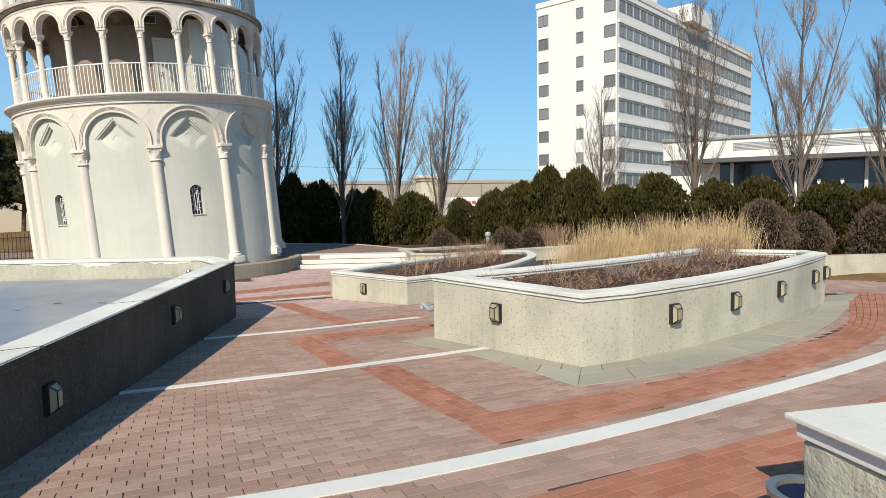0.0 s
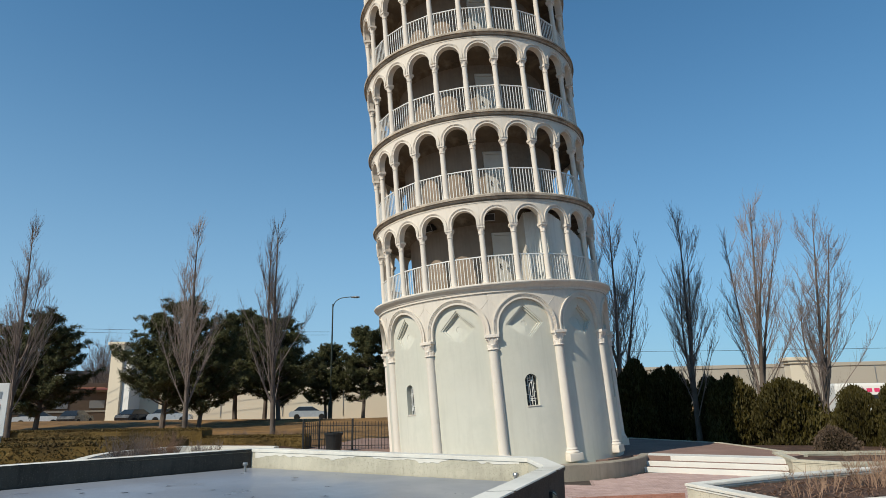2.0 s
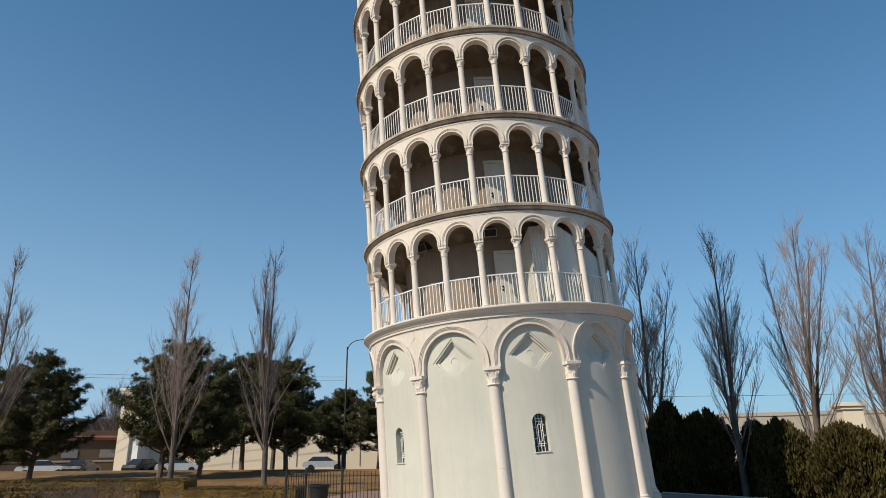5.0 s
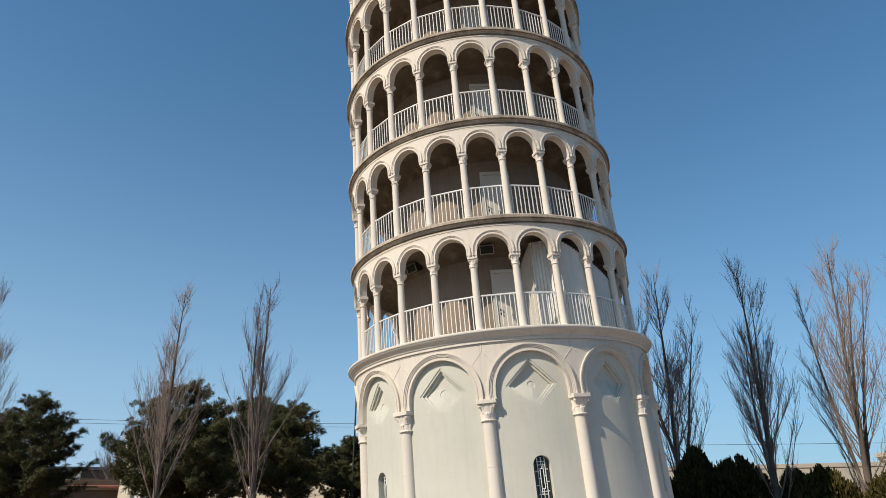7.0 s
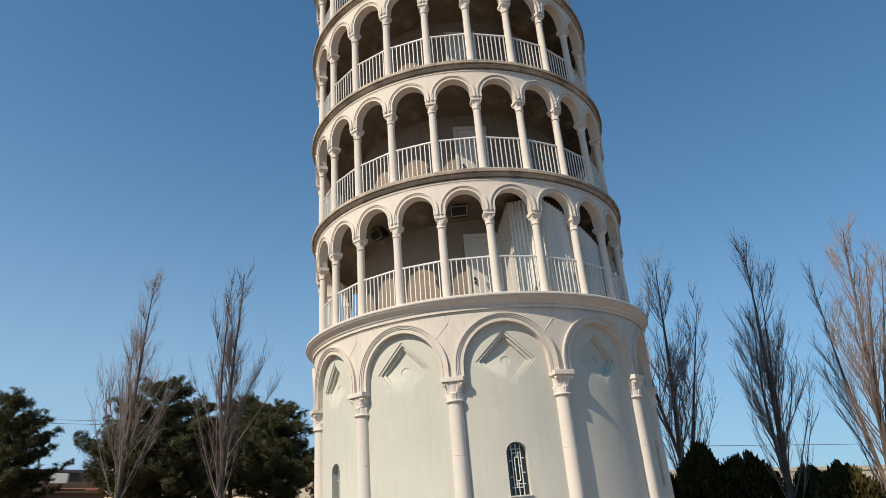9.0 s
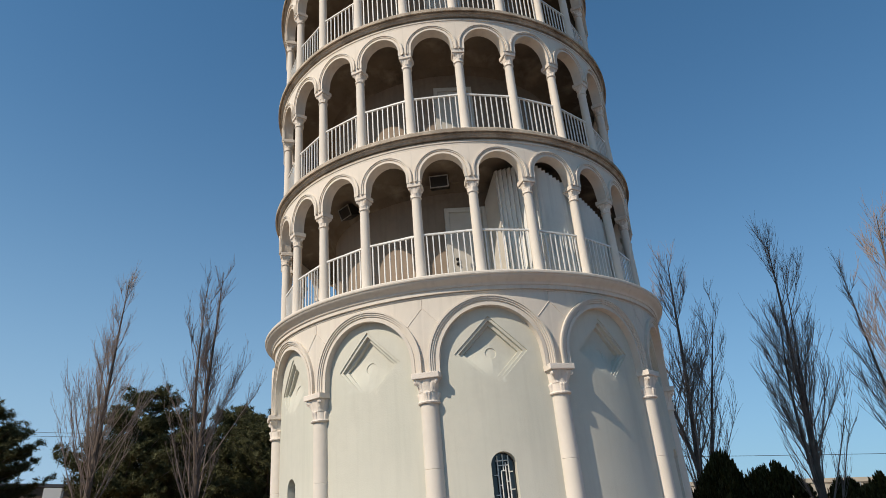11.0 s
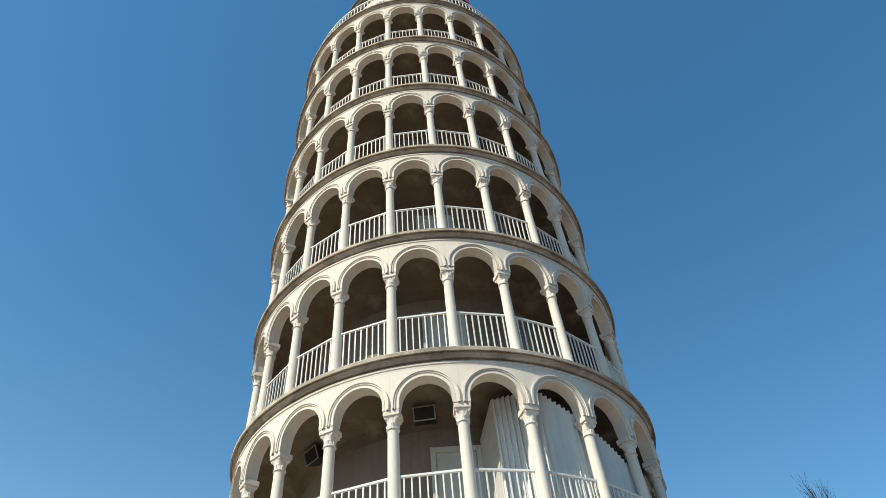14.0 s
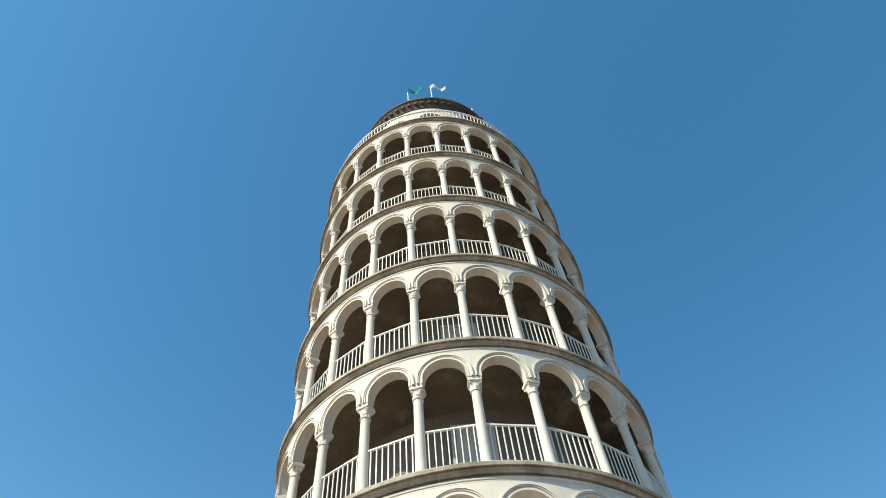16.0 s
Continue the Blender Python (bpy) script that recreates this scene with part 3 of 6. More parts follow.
bm = bmesh.new()
for h in (0.42, 0.52):
    lathe(bm, [(0.0, 0.0), (0.03, 0.0), (0.034, 0.02), (0.02, 0.05), (0.0, 0.055)], 12, m=Matrix.Translation((0.05, -0.24, h + 0.3)) @ Matrix.Rotation(math.pi / 2, 4, "Y"))
knob = mesh_of("door_knob", bm, BLACK)
SLIM = (1.0, 1.0, 0.998, 0.995, 0.986, 0.980)         # the upper galleries draw in a little
for i, ab in enumerate(ABACUS):
    fl, sl = ab - DROP, SLIM[i]
    slim = Matrix.Diagonal((sl, sl, 1, 1))
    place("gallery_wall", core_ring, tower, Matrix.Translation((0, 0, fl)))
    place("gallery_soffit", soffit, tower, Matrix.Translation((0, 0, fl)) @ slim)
    bm = bmesh.new()
    lathe(bm, cornice_profile(ab + 0.985 + (0.07 if i == 5 else 0.03), (RC + 0.115) * sl, 0.14, 0.24), 144, closed=True)
    part("cornice", bm, CORNICE, tower, "weathered brown stepped cornice of a gallery")
    bm = bmesh.new()
    lathe(bm, frieze_profile(ab + 0.985 + (0.07 if i == 5 else 0.03), (RC + 0.115) * sl), 144, closed=True)
    part("frieze", bm, STUCCO, tower, "cream moulded band under a gallery cornice")
    d = place("door", door_leaf, tower, turned(PHI - 0.8, 2.90, fl + 0.02), "grey-white metal door in the gallery wall")
    place("door_frame", door_frame, d)
    place("door_knob", knob, d)
    for k in range(24):
        a = PHI + 15 * k
        c_ = place("column", loggia_shaft, tower, turned(a, RC * sl, fl + 0.005))
        place("capital", loggia_cap, c_, Matrix.Translation((0, 0, DROP)))
        place("arch", loggia_arch, tower, turned(a + 7.5, 0, ab) @ slim)
        hr = place("handrail", hand_rail, tower, turned(a + 7.5, 0, fl + 0.005) @ slim)
        for j in range(8):
            place("bar", bar, hr, Matrix.Translation((RAIL_X, RAIL_Y * (2 * (j + 0.5) / 8 - 1), 0)))

# stair enclosure of corrugated sheet on the first gallery
FL0 = ABACUS[0] - DROP
bm = bmesh.new()
n = 150
prev = None
for i in range(n + 1):
    t = i / n
    a = radians(PHI + 9.6 + 44 * t)
    r = 3.92 + 0.038 * math.sin(i * math.pi / 2.0) - 0.42 * max(0, 0.24 - t) / 0.24
    top = FL0 + 2.50 - 1.45 * max(0, t - 0.20)
    row = [bm.verts.new((q * math.cos(a), q * math.sin(a), h)) for q, h in ((r, FL0 + 0.02), (r, top), (r - 0.012, top), (r - 0.012, FL0 + 0.02))]
    if prev:
        for j in range(4):
            bm.faces.new((prev[j], row[j], row[(j + 1) % 4], prev[(j + 1) % 4]))
    prev = row
enclosure = part("stair_enclosure", bm, SHEET, tower, "white corrugated sheet screen round the gallery stair")
bm = bmesh.new()
p0, p1 = Vector((3.0, 0, 0)), Vector((3.50, 0, 0))
p0.rotate(Euler((0, 0, radians(PHI + 7.6)))), p1.rotate(Euler((0, 0, radians(PHI + 9.6))))
side = (p1 - p0).normalized()
out = Vector((side.y, -side.x, 0)) * 0.02
q = []
for s in (-1, 1):
    q.append([bm.verts.new(p + s * out + Vector((0, 0, h))) for p, h in ((p0, FL0 + 0.02), (p1, FL0 + 0.02), (p1, FL0 + 2.50), (p0, FL0 + 2.05))])
bm.faces.new(q[0]), bm.faces.new(q[1][::-1])
for j in range(4):
    bm.faces.new((q[0][j], q[0][(j + 1) % 4], q[1][(j + 1) % 4], q[1][j]))
part("end_panel", bm, DOORW, enclosure, "grey-white panel with flaking paint")


def loudspeaker(a, h, tilt):
    sp = thing("loudspeaker", "black box loudspeaker under the first gallery's ceiling", "loudspeaker", TOWER @ turned(a, 3.12, FL0 + h) @ pose(0, 0, 0, 0, tilt, 0), "gallery loudspeakers")
    bm = bmesh.new()
    box(bm, (-0.14, -0.19, -0.125), (0.14, 0.19, 0.125), 0.012)
    part("cabinet", bm, BLACK, sp)
    bm = bmesh.new()
    for lo, hi in (((0.14, -0.19, -0.125), (0.155, 0.19, -0.105)), ((0.14, -0.19, 0.105), (0.155, 0.19, 0.125)), ((0.14, -0.19, -0.105), (0.155, -0.17, 0.105)), ((0.14, 0.17, -0.105), (0.155, 0.19, 0.105))):
        box(bm, lo, hi)
    part("front_frame", bm, STEEL, sp, "thin grey metal frame")
    bm = bmesh.new()
    tube(bm, [(-0.14, 0, 0), (-0.3, 0, 0.05)], 0.02, 8)
    part("bracket", bm, BLACK, sp)


loudspeaker(PHI - 9.5, 2.50, 18)
loudspeaker(PHI - 51.0, 2.50, 22)

# crown of the tower
TOPF = ABACUS[-1] + 1.055
bm = bmesh.new()
for k in range(180):
    a = radians(2.0 * k)
    mm = Matrix.Rotation(a, 4, "Z")
    box(bm, (4.022, -0.013, TOPF), (4.048, 0.013, TOPF + 1.08), m=mm)
part("top_rail_bars", bm, RAILW, tower, "white balustrade bars round the roof terrace")
bm = bmesh.new()
lathe(bm, [(4.005, TOPF + 1.06), (4.065, TOPF + 1.06), (4.065, TOPF + 1.12), (4.005, TOPF + 1.12)], 96, closed=True)
lathe(bm, [(4.015, TOPF + 0.08), (4.055, TOPF + 0.08), (4.055, TOPF + 0.12), (4.015, TOPF + 0.12)], 96, closed=True)
part("top_rail", bm, RAILW, tower, "white handrail round the roof terrace")
bm = bmesh.new()
lathe(bm, [(0.0, TOPF), (2.62, TOPF), (2.62, TOPF + 5.2), (0.0, TOPF + 5.2)], 72)
# same shade-darkened colour, so the belfry arches read as dark openings
belfry = part("belfry_wall", bm, CORE_SHADE, tower)
bm = bmesh.new()
curve_wall(bm, 15.0, 2.55, 2.86, arch_foot(0.5, 2.86, TOPF + 3.3, 0.1), TOPF + 4.7, 30)
archivolt(bm, 0.5, 2.86, TOPF + 3.3, 0.1, 0.0, 0.1, 2.92, 20)
box(bm, (2.6, -0.75, TOPF), (2.85, -0.5, TOPF + 3.3))
box(bm, (2.6, 0.5, TOPF), (2.85, 0.75, TOPF + 3.3))
bel = mesh_of("belfry_arch", bm, TRIMS)
for k in range(12):
    place("belfry_arch", bel, tower, turned(PHI + 30 * k))
bm = bmesh.new()
lathe(bm, [(2.5, TOPF + 4.7), (2.9, TOPF + 4.7), (2.94, TOPF + 4.85), (3.1, TOPF + 5.15), (3.15, TOPF + 5.2), (3.15, TOPF + 5.35), (2.5, TOPF + 5.4)], 96, closed=True)
part("belfry_cornice", bm, BELFRYC, tower, "near-black belfry cornice")
bm = bmesh.new()
for k in range(64):
    box(bm, (2.9, -0.07, TOPF + 4.92), (3.07, 0.07, TOPF + 5.12), m=Matrix.Rotation(radians(5.625 * k), 4, "Z"))
part("dentils", bm, BELFRYC, tower)


def flag(a, r, h, mat, label, wave):
    fl_ = thing("flag", label, "flag", TOWER @ turned(a, r, h), "roof flags")
    bm = bmesh.new()
    tube(bm, [(0, 0, 0), (0, 0, 1.9)], [0.035, 0.025], 8)
    part("pole", bm, RAILW, fl_)
    bm = bmesh.new()
    rows = []
    for i in range(13):
        t = i / 12
        x, z = 0.68 * t, 1.85 + 0.10 * math.sin(3.2 * t + wave) - 0.06 * t
        d = 0.10 * math.sin(6.5 * t + wave)
        rows.append([bm.verts.new((d + e, x, z - s * 0.5 * (1 - 0.25 * t))) for s in (0, 0.5, 1) for e in (0,)])
    for A, B in zip(rows, rows[1:]):
        for j in range(2):
            bm.faces.new((A[j], B[j], B[j + 1], A[j + 1]))
    bmesh.ops.solidify(bm, geom=bm.faces[:], thickness=0.012)
    part("cloth", bm, mat, fl_, smooth=True)


flag(PHI + 3.5, 3.02, TOPF + 5.38, FLAGW, "white flag flying on a white pole on the belfry", 0.3)
flag(PHI - 17, 3.02, TOPF + 5.10, FLAGG, "green flag flying on a white pole on the belfry", 1.4)
flag(PHI + 47, 2.9, TOPF + 5.0, FLAGR, "pink-red flag on a white pole on the belfry", 2.2)


# ---- ground, paving, walls ----
def land_z(x, y):
    z = ground_z(x, y) if y < 36 else min(0.5, -0.5 + 0.042 * (y - 36))
    for side, level in (((-x - 10.0) / 3.0, -0.02), ((x - 13.0) / 4.0, -0.12)):
        k = max(0.0, min(1.0, side))
        k *= k * (3 - 2 * k)
        z += k * (max(z, level) - z)
    k = max(0.0, min(1.0, (y - 57.5) / 4.5)) * max(0.0, min(1.0, (-x - 10.0) / 8.0))       # the street lies lower than the lawn
    return z - 0.78 * k * k * (3 - 2 * k)


POND = [(-4.63, -6.0), (0.65, 16.0), (0.25, 17.65), (-6.95, 20.2), (-9.95, 16.3), (-19.0, 3.9), (-26.0, -6.0)]
PLANTER_A = [(3.15, 11.35), (3.93, 8.56)] + smooth_line([(4.68, 8.62), (5.56, 8.84), (6.75, 9.2), (8.67, 9.95), (11.0, 11.1)], 4) + [(11.2, 11.75), (9.83, 13.24), (6.45, 12.0), (4.64, 11.55)]
PLANTER_B = [(3.0, 18.3), (4.2, 15.8)] + smooth_line([(5.39, 16.22), (6.78, 16.91), (8.21, 18.06), (9.74, 19.88), (10.55, 21.9)], 4) + [(9.26, 22.3), (5.37, 20.0)]
PLANTER_C = [(7.35, 25.25), (8.4, 24.5)] + smooth_line([(10.5, 24.6), (13.5, 25.4), (17.5, 26.2)], 4) + [(18.0, 29.0), (7.7, 28.0)]
TERRACE = [(3.1, 27.45), (7.45, 26.45), (8.5, 27.5), (7.9, 30.1), (7.2, 32.8), (4.0, 36.0), (-9.0, 37.0), (-9.5, 27.0), (-3.5, 25.0), (-1.2, 24.5), (2.2, 26.0)]

bm = bmesh.new()
xs = [-1500, -300, -100, -60, -40, -30, -24, -20, -16, -14] + [-13 + k for k in range(32)] + [20, 26, 34, 44, 60, 100, 300, 1500]
ys = [-1500, -300, -60, -20] + [-8 + k for k in range(50)] + [46, 50, 55, 57.5, 59, 60.5, 62, 66, 80, 100, 150, 300, 1500]
grid = [[bm.verts.new((x, y, land_z(x, y) - 0.10 + (0.05 * noise.noise((x * 0.13, y * 0.13, 0)) if y > 34 else 0))) for x in xs] for y in ys]
for A, B in zip(grid, grid[1:]):
    for i in range(len(xs) - 1):
        bm.faces.new((A[i], A[i + 1], B[i + 1], B[i]))
tagged(place("ground", mesh_of("ground", bm, DRYGRASS, True)), "dormant brown lawn with olive patches round the plaza", "ground", kind="structure")

PLAZA = [(-4.6, -7.0), (16.0, -7.0), (22.0, 8.0), (22.0, 30.0), (5.0, 30.0), (-6.0, 30.0), (-6.9, 20.1), (0.2, 17.6), (0.6, 16.0)]
bm = bmesh.new()
for j in range(0, 37):
    y0, y1 = -7.0 + j, -6.0 + j
    row = []
    for y in (y0, y1):
        lo = 0.64 + 0.24 * (y - 15.95) - 0.1 if y < 16 else (0.3 if y < 18 else -8.0)
        row.append([bm.verts.new((x, y, ground_z(x, y) - 0.0065)) for x in (lo, 22.0)])
    bm.faces.new((row[0][0], row[0][1], row[1][1], row[1][0]))
pavement = tagged(place("pavement", mesh_of("pavement", bm, SAND)), "plaza of tan and red brick pavers with white strips", "pavement", kind="structure")

ARC = smooth_line([(-1.6, 6.58), (0.2, 6.44), (1.52, 6.45), (2.98, 6.59), (4.45, 6.84), (7.0, 7.37), (9.5, 8.2), (12.0, 9.4), (14.5, 11.2)], 6)


def strip(name, pts, width, top, label):
    bm = bmesh.new()
    L, R = offset_line(pts, width / 2), offset_line(pts, -width / 2)
    for i in range(len(pts) - 1):
        q = [L[i], R[i], R[i + 1], L[i + 1]]
        hi = [bm.verts.new((x, y, ground_z(x, y) + top)) for x, y in q]
        lo = [bm.verts.new((x, y, ground_z(x, y) - 0.03)) for x, y in q]
        bm.faces.new(hi)
        for a, b in ((0, 3), (1, 2)):
            bm.faces.new((hi[a], hi[b], lo[b], lo[a]))
    bmesh.ops.remove_doubles(bm, verts=bm.verts[:], dist=0.001)
    return part(name, bm, LINE, pavement, label)


strip("white_strip", [p[:2] for p in ARC], 0.20, 0.012, "curved white stone strip set in the pavers")
strip("white_strip", [(-0.84, 9.88), (1.15, 9.92), (3.70, 10.22)], 0.13, 0.010, "white stone strip set in the pavers")
strip("white_strip", [(0.0, 13.25), (1.63, 13.34), (3.75, 13.68)], 0.13, 0.010, "white stone strip set in the pavers")
strip("white_strip", [(0.9, 18.75), (2.0, 18.95), (3.0, 19.1)], 0.07, 0.006, "thin white stone strip set in the pavers")


def ring_wall(name, poly, z_top, wall_mat, cop_mat, thick, over, label, cap_label, fill=None, fill_drop=0.12, cop=0.07, first=None):
    """A low wall round a plan shape with a projecting coping, and maybe a bed inside."""
    t = thing(name, label, "planter wall" if fill else "pond wall")
    n = len(poly)
    closed = [Vector((p[0], p[1])) for p in poly]
    area = sum(a.x * b.y - b.x * a.y for a, b in zip(closed, closed[1:] + closed[:1]))
    sgn = 1 if area > 0 else -1

    def shifted(d):
        out = []
        for i in range(n):
            a, b, c = closed[i - 1], closed[i], closed[(i + 1) % n]
            v1, v2 = (b - a).normalized(), (c - b).normalized()
            n1, n2 = Vector((-v1.y, v1.x)) * sgn, Vector((-v2.y, v2.x)) * sgn
            m = (n1 + n2)
            m = m / max(0.35, m.length_squared / 2)
            out.append(b + m * d)
        return out

    def band(outer, inner, zlo, zhi, mat, nm, lab):
        bm = bmesh.new()
        rows = []
        for o, i in zip(outer, inner):
            zl = (lambda q: land_z(q.x, q.y) - 0.12) if zlo is None else (lambda q: zlo)
            rows.append([bm.verts.new((o.x, o.y, zl(o))), bm.verts.new((o.x, o.y, zhi)), bm.verts.new((i.x, i.y, zhi)), bm.verts.new((i.x, i.y, zl(i)))])
        for k in range(n):
            A, B = rows[k], rows[(k + 1) % n]
            for j in range(4):
                bm.faces.new((A[j], B[j], B[(j + 1) % 4], A[(j + 1) % 4]))
        # wall runs that lie in shade take the material with shade in its colour
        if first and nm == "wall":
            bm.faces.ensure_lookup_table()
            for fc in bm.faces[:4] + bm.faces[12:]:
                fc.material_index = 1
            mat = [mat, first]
        # coping edges on the shaded side are painted dark the same way
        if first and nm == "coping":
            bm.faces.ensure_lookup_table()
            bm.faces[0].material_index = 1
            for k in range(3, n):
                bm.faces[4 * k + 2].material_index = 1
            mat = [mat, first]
        bmesh.ops.bevel(bm, geom=[e for e in bm.edges if abs(e.verts[0].co.z - zhi) < 1e-5 and abs(e.verts[1].co.z - zhi) < 1e-5], offset=0.012, segments=2, affect="EDGES")
        part(nm, bm, mat, t, lab)

    band(shifted(over), shifted(over + thick), None, z_top - cop, wall_mat, "wall", "")
    band(shifted(0.0), shifted(thick + 2 * over), z_top - cop, z_top, cop_mat, "coping", cap_label)
    if fill:
        band(shifted(over * 0.45), shifted(thick + over * 1.5), z_top - cop - 0.045, z_top - cop - 0.010, cop_mat, "coping_lip", "")
    if fill:
        bm = bmesh.new()
        ins = shifted(over + thick * 0.6)
        bm.faces.new([bm.verts.new((p.x, p.y, z_top - fill_drop)) for p in ins])
        bmesh.ops.triangulate(bm, faces=bm.faces[:])
        for _ in range(4):
            bmesh.ops.subdivide_edges(bm, edges=[e for e in bm.edges if e.calc_length() > 0.5], cuts=1)
            bmesh.ops.triangulate(bm, faces=[f for f in bm.faces if len(f.verts) > 3])
        for v in bm.verts:
            v.co.z += 0.05 * noise.noise((v.co.x * 1.7, v.co.y * 1.7, 3.0))
        part("soil_bed", bm, fill, t, "dark bark mulch bed")
    return t


ring_wall("pond_wall", POND, 0.77, CONC, COPING, 0.30, 0.025, "exposed-aggregate pond wall with a worn white coping", "worn white concrete coping", first=CONC_SHADE)
ring_wall("planter", PLANTER_A, 0.81, CONC, COPING, 0.22, 0.03, "cream concrete planter wall beside the brick walk", "worn white coping", MULCH, cop=0.048)
ring_wall("planter", PLANTER_B, 0.22, CONC, COPING, 0.22, 0.03, "low cream concrete planter wall near the tower steps", "worn white coping", MULCH, cop=0.048)
ring_wall("planter", PLANTER_C, 0.02, CONC, CONC, 0.20, 0.02, "low cream concrete planter wall beside the steps", "weathered coping", MULCH)

for k in range(9):                     # open joints between the coping's lengths
    y = -3.4 + 2.35 * k
    x = 0.64 + 0.24 * (y - 15.95)
    bm = bmesh.new()
    box(bm, (-0.37, -0.005, 0.74), (0.012, 0.005, 0.7725), m=Matrix.Translation((x, y, 0)) @ Matrix.Rotation(math.atan2(-1.0, 0.24) + math.pi / 2, 4, "Z"))
    part("coping_joint", bm, SAND, bpy.data.objects["pond_wall"])

# white paint flaking off the pond's far wall
pa, pb = Vector((-0.20, 17.463)), Vector((-6.72, 19.773))
pn = Vector((-(pb - pa).y, (pb - pa).x)).normalized()
if pn.y > 0:
    pn = -pn
bm = bmesh.new()
rows = []
for i in range(121):
    q = pa.lerp(pb, i / 120)
    low_z = 0.655 - 0.07 * max(0, i - 70) / 50 + 0.13 * noise.noise((i * 0.07, 2.0, 0)) + 0.05 * noise.noise((i * 0.4, 7.0, 0))
    rows.append([bm.verts.new((q.x + pn.x * d, q.y + pn.y * d, z)) for d, z in ((0.0, min(low_z, 0.69)), (0.006, min(low_z, 0.69)), (0.006, 0.70), (0.0, 0.70))])
for A, B in zip(rows, rows[1:]):
    for j in range(4):
        bm.faces.new((A[j], B[j], B[(j + 1) % 4], A[(j + 1) % 4]))
part("flaking_paint", bm, COPING, bpy.data.objects["pond_wall"], "flaking white paint on the wall")

# frozen pond
bm = bmesh.new()
inner = [(-4.2, -5.8), (0.33, 15.95), (-0.05, 17.35), (-6.8, 19.75), (-9.65, 16.1), (-18.7, 3.7), (-25.5, -5.7)]
bm.faces.new([bm.verts.new((x, y, 0.33)) for x, y in inner])
tagged(place("water", mesh_of("ice", bm, ICE)), "frozen grey-blue pond with dusty ice", "ice", kind="structure")
for k, (x, y) in enumerate(((-0.25, 17.1), (-6.55, 18.9))):
    j = thing("fountain_jet", "grey metal fountain pipe standing in the ice", "fountain jet", Matrix.Translation((x, y, 0.30)), "fountain jets")
    bm = bmesh.new()
    lathe(bm, [(0, 0), (0.03, 0), (0.03, 0.16), (0, 0.16)], 12)
    part("pipe", bm, STEEL, j)
    bm = bmesh.new()
    lathe(bm, [(0, 0.16), (0.055, 0.17), (0.06, 0.2), (0.05, 0.235), (0, 0.24)], 12)
    part("nozzle", bm, STEEL, j)
bm = bmesh.new()                        # dead leaves and twigs frozen in
rnd = random.Random(5)
for _ in range(110):
    x, y = rnd.uniform(-9, 0), rnd.uniform(5, 19)
    if not inside(x, y, [(-2.0, 6.0), (0.2, 15.9), (-0.1, 17.2), (-6.6, 19.3), (-9.2, 16.0), (-9, 8)]):
        continue
    s = rnd.uniform(0.02, 0.07)
    a = rnd.uniform(0, 6.28)
    bm.faces.new([bm.verts.new((x + s * math.cos(a + q) * (1.8 if q % 3 < 1 else 0.7), y + s * math.sin(a + q), 0.334 + rnd.uniform(0, 0.012))) for q in (0, 1.4, 3.1, 4.6)])
tagged(place("frozen_leaves", mesh_of("frozen_leaves", bm, DKICE)), "dark dead leaves frozen on the ice", "leaves", kind="stuff")
for x, y, s in ((-5.52, 14.14, 0.32), (-4.85, 12.00, 0.34), (-4.06, 12.64, 0.22), (-3.09, 13.32, 0.16), (-4.91, 10.55, 0.2)):
    arms = bmesh.new()
    ring = []
    for q in range(26):
        a = 2 * math.pi * q / 26
        d = s * (0.45 + 0.55 * abs(noise.noise((x + 3 * math.cos(a), y + 3 * math.sin(a), 0)))) * (1.25 if noise.noise((q * 3.3, x, y)) > 0.12 else 0.62)
        ring.append(arms.verts.new((x + d * math.cos(a) * 1.1, y + d * math.sin(a), 0.334)))
    arms.faces.new(ring)
    tagged(place("melt_patch", mesh_of("melt_patch", arms, DKICE)), "dark star-shaped melted patch in the pond ice", "ice", "melted patches")
ch = thing("ice_chunk", "small clear lump of broken ice on the pond", "ice", Matrix.Translation((-4.75, 9.75, 0.33)))
bm = bmesh.new()
bmesh.ops.create_icosphere(bm, subdivisions=2, radius=0.09)
for v in bm.verts:
    v.co = Vector((v.co.x * 1.5, v.co.y, max(0, v.co.z * 0.7))) * (1 + 0.5 * noise.noise(v.co * 14))
part("lump", bm, ICE, ch)

# round kerb wall, terrace and steps at the tower's foot
kerb = thing("kerb_ring", "low curved brown aggregate ring wall round the tower's foot", "kerb wall", Matrix.Translation((-1.172, 28.703, 0)))
bm = bmesh.new()
lathe(bm, [(4.66, -0.75), (4.66, -0.05), (4.70, -0.03), (4.94, -0.03), (4.97, -0.06), (4.97, -0.75)], 64, -150, -8, True)
part("wall", bm, KERBM, kerb)
bm = bmesh.new()
lathe(bm, [(3.2, -0.62), (3.2, -0.14), (4.68, -0.14), (4.68, -0.62)], 64, closed=True)
part("footing", bm, CONC, kerb)
bm = bmesh.new()
prism(bm, TERRACE, -0.75, -0.05)
terrace = tagged(place("terrace", mesh_of("terrace", bm, RED)), "raised red brick terrace behind the tower steps", "terrace", kind="structure")
bm = bmesh.new()
edge_ = [(8.5, 27.5), (7.9, 30.1), (7.2, 32.8), (4.0, 36.0)]
for a, b, c, d in zip(edge_, edge_[1:], offset_line(edge_, -0.14), offset_line(edge_, -0.14)[1:]):
    prism(bm, [a, b, d, c], -0.7, -0.02)
part("kerb", bm, CONC, terrace, "pale concrete kerb of the terrace")
steps = thing("steps", "three broad white stone steps up to the terrace", "steps")
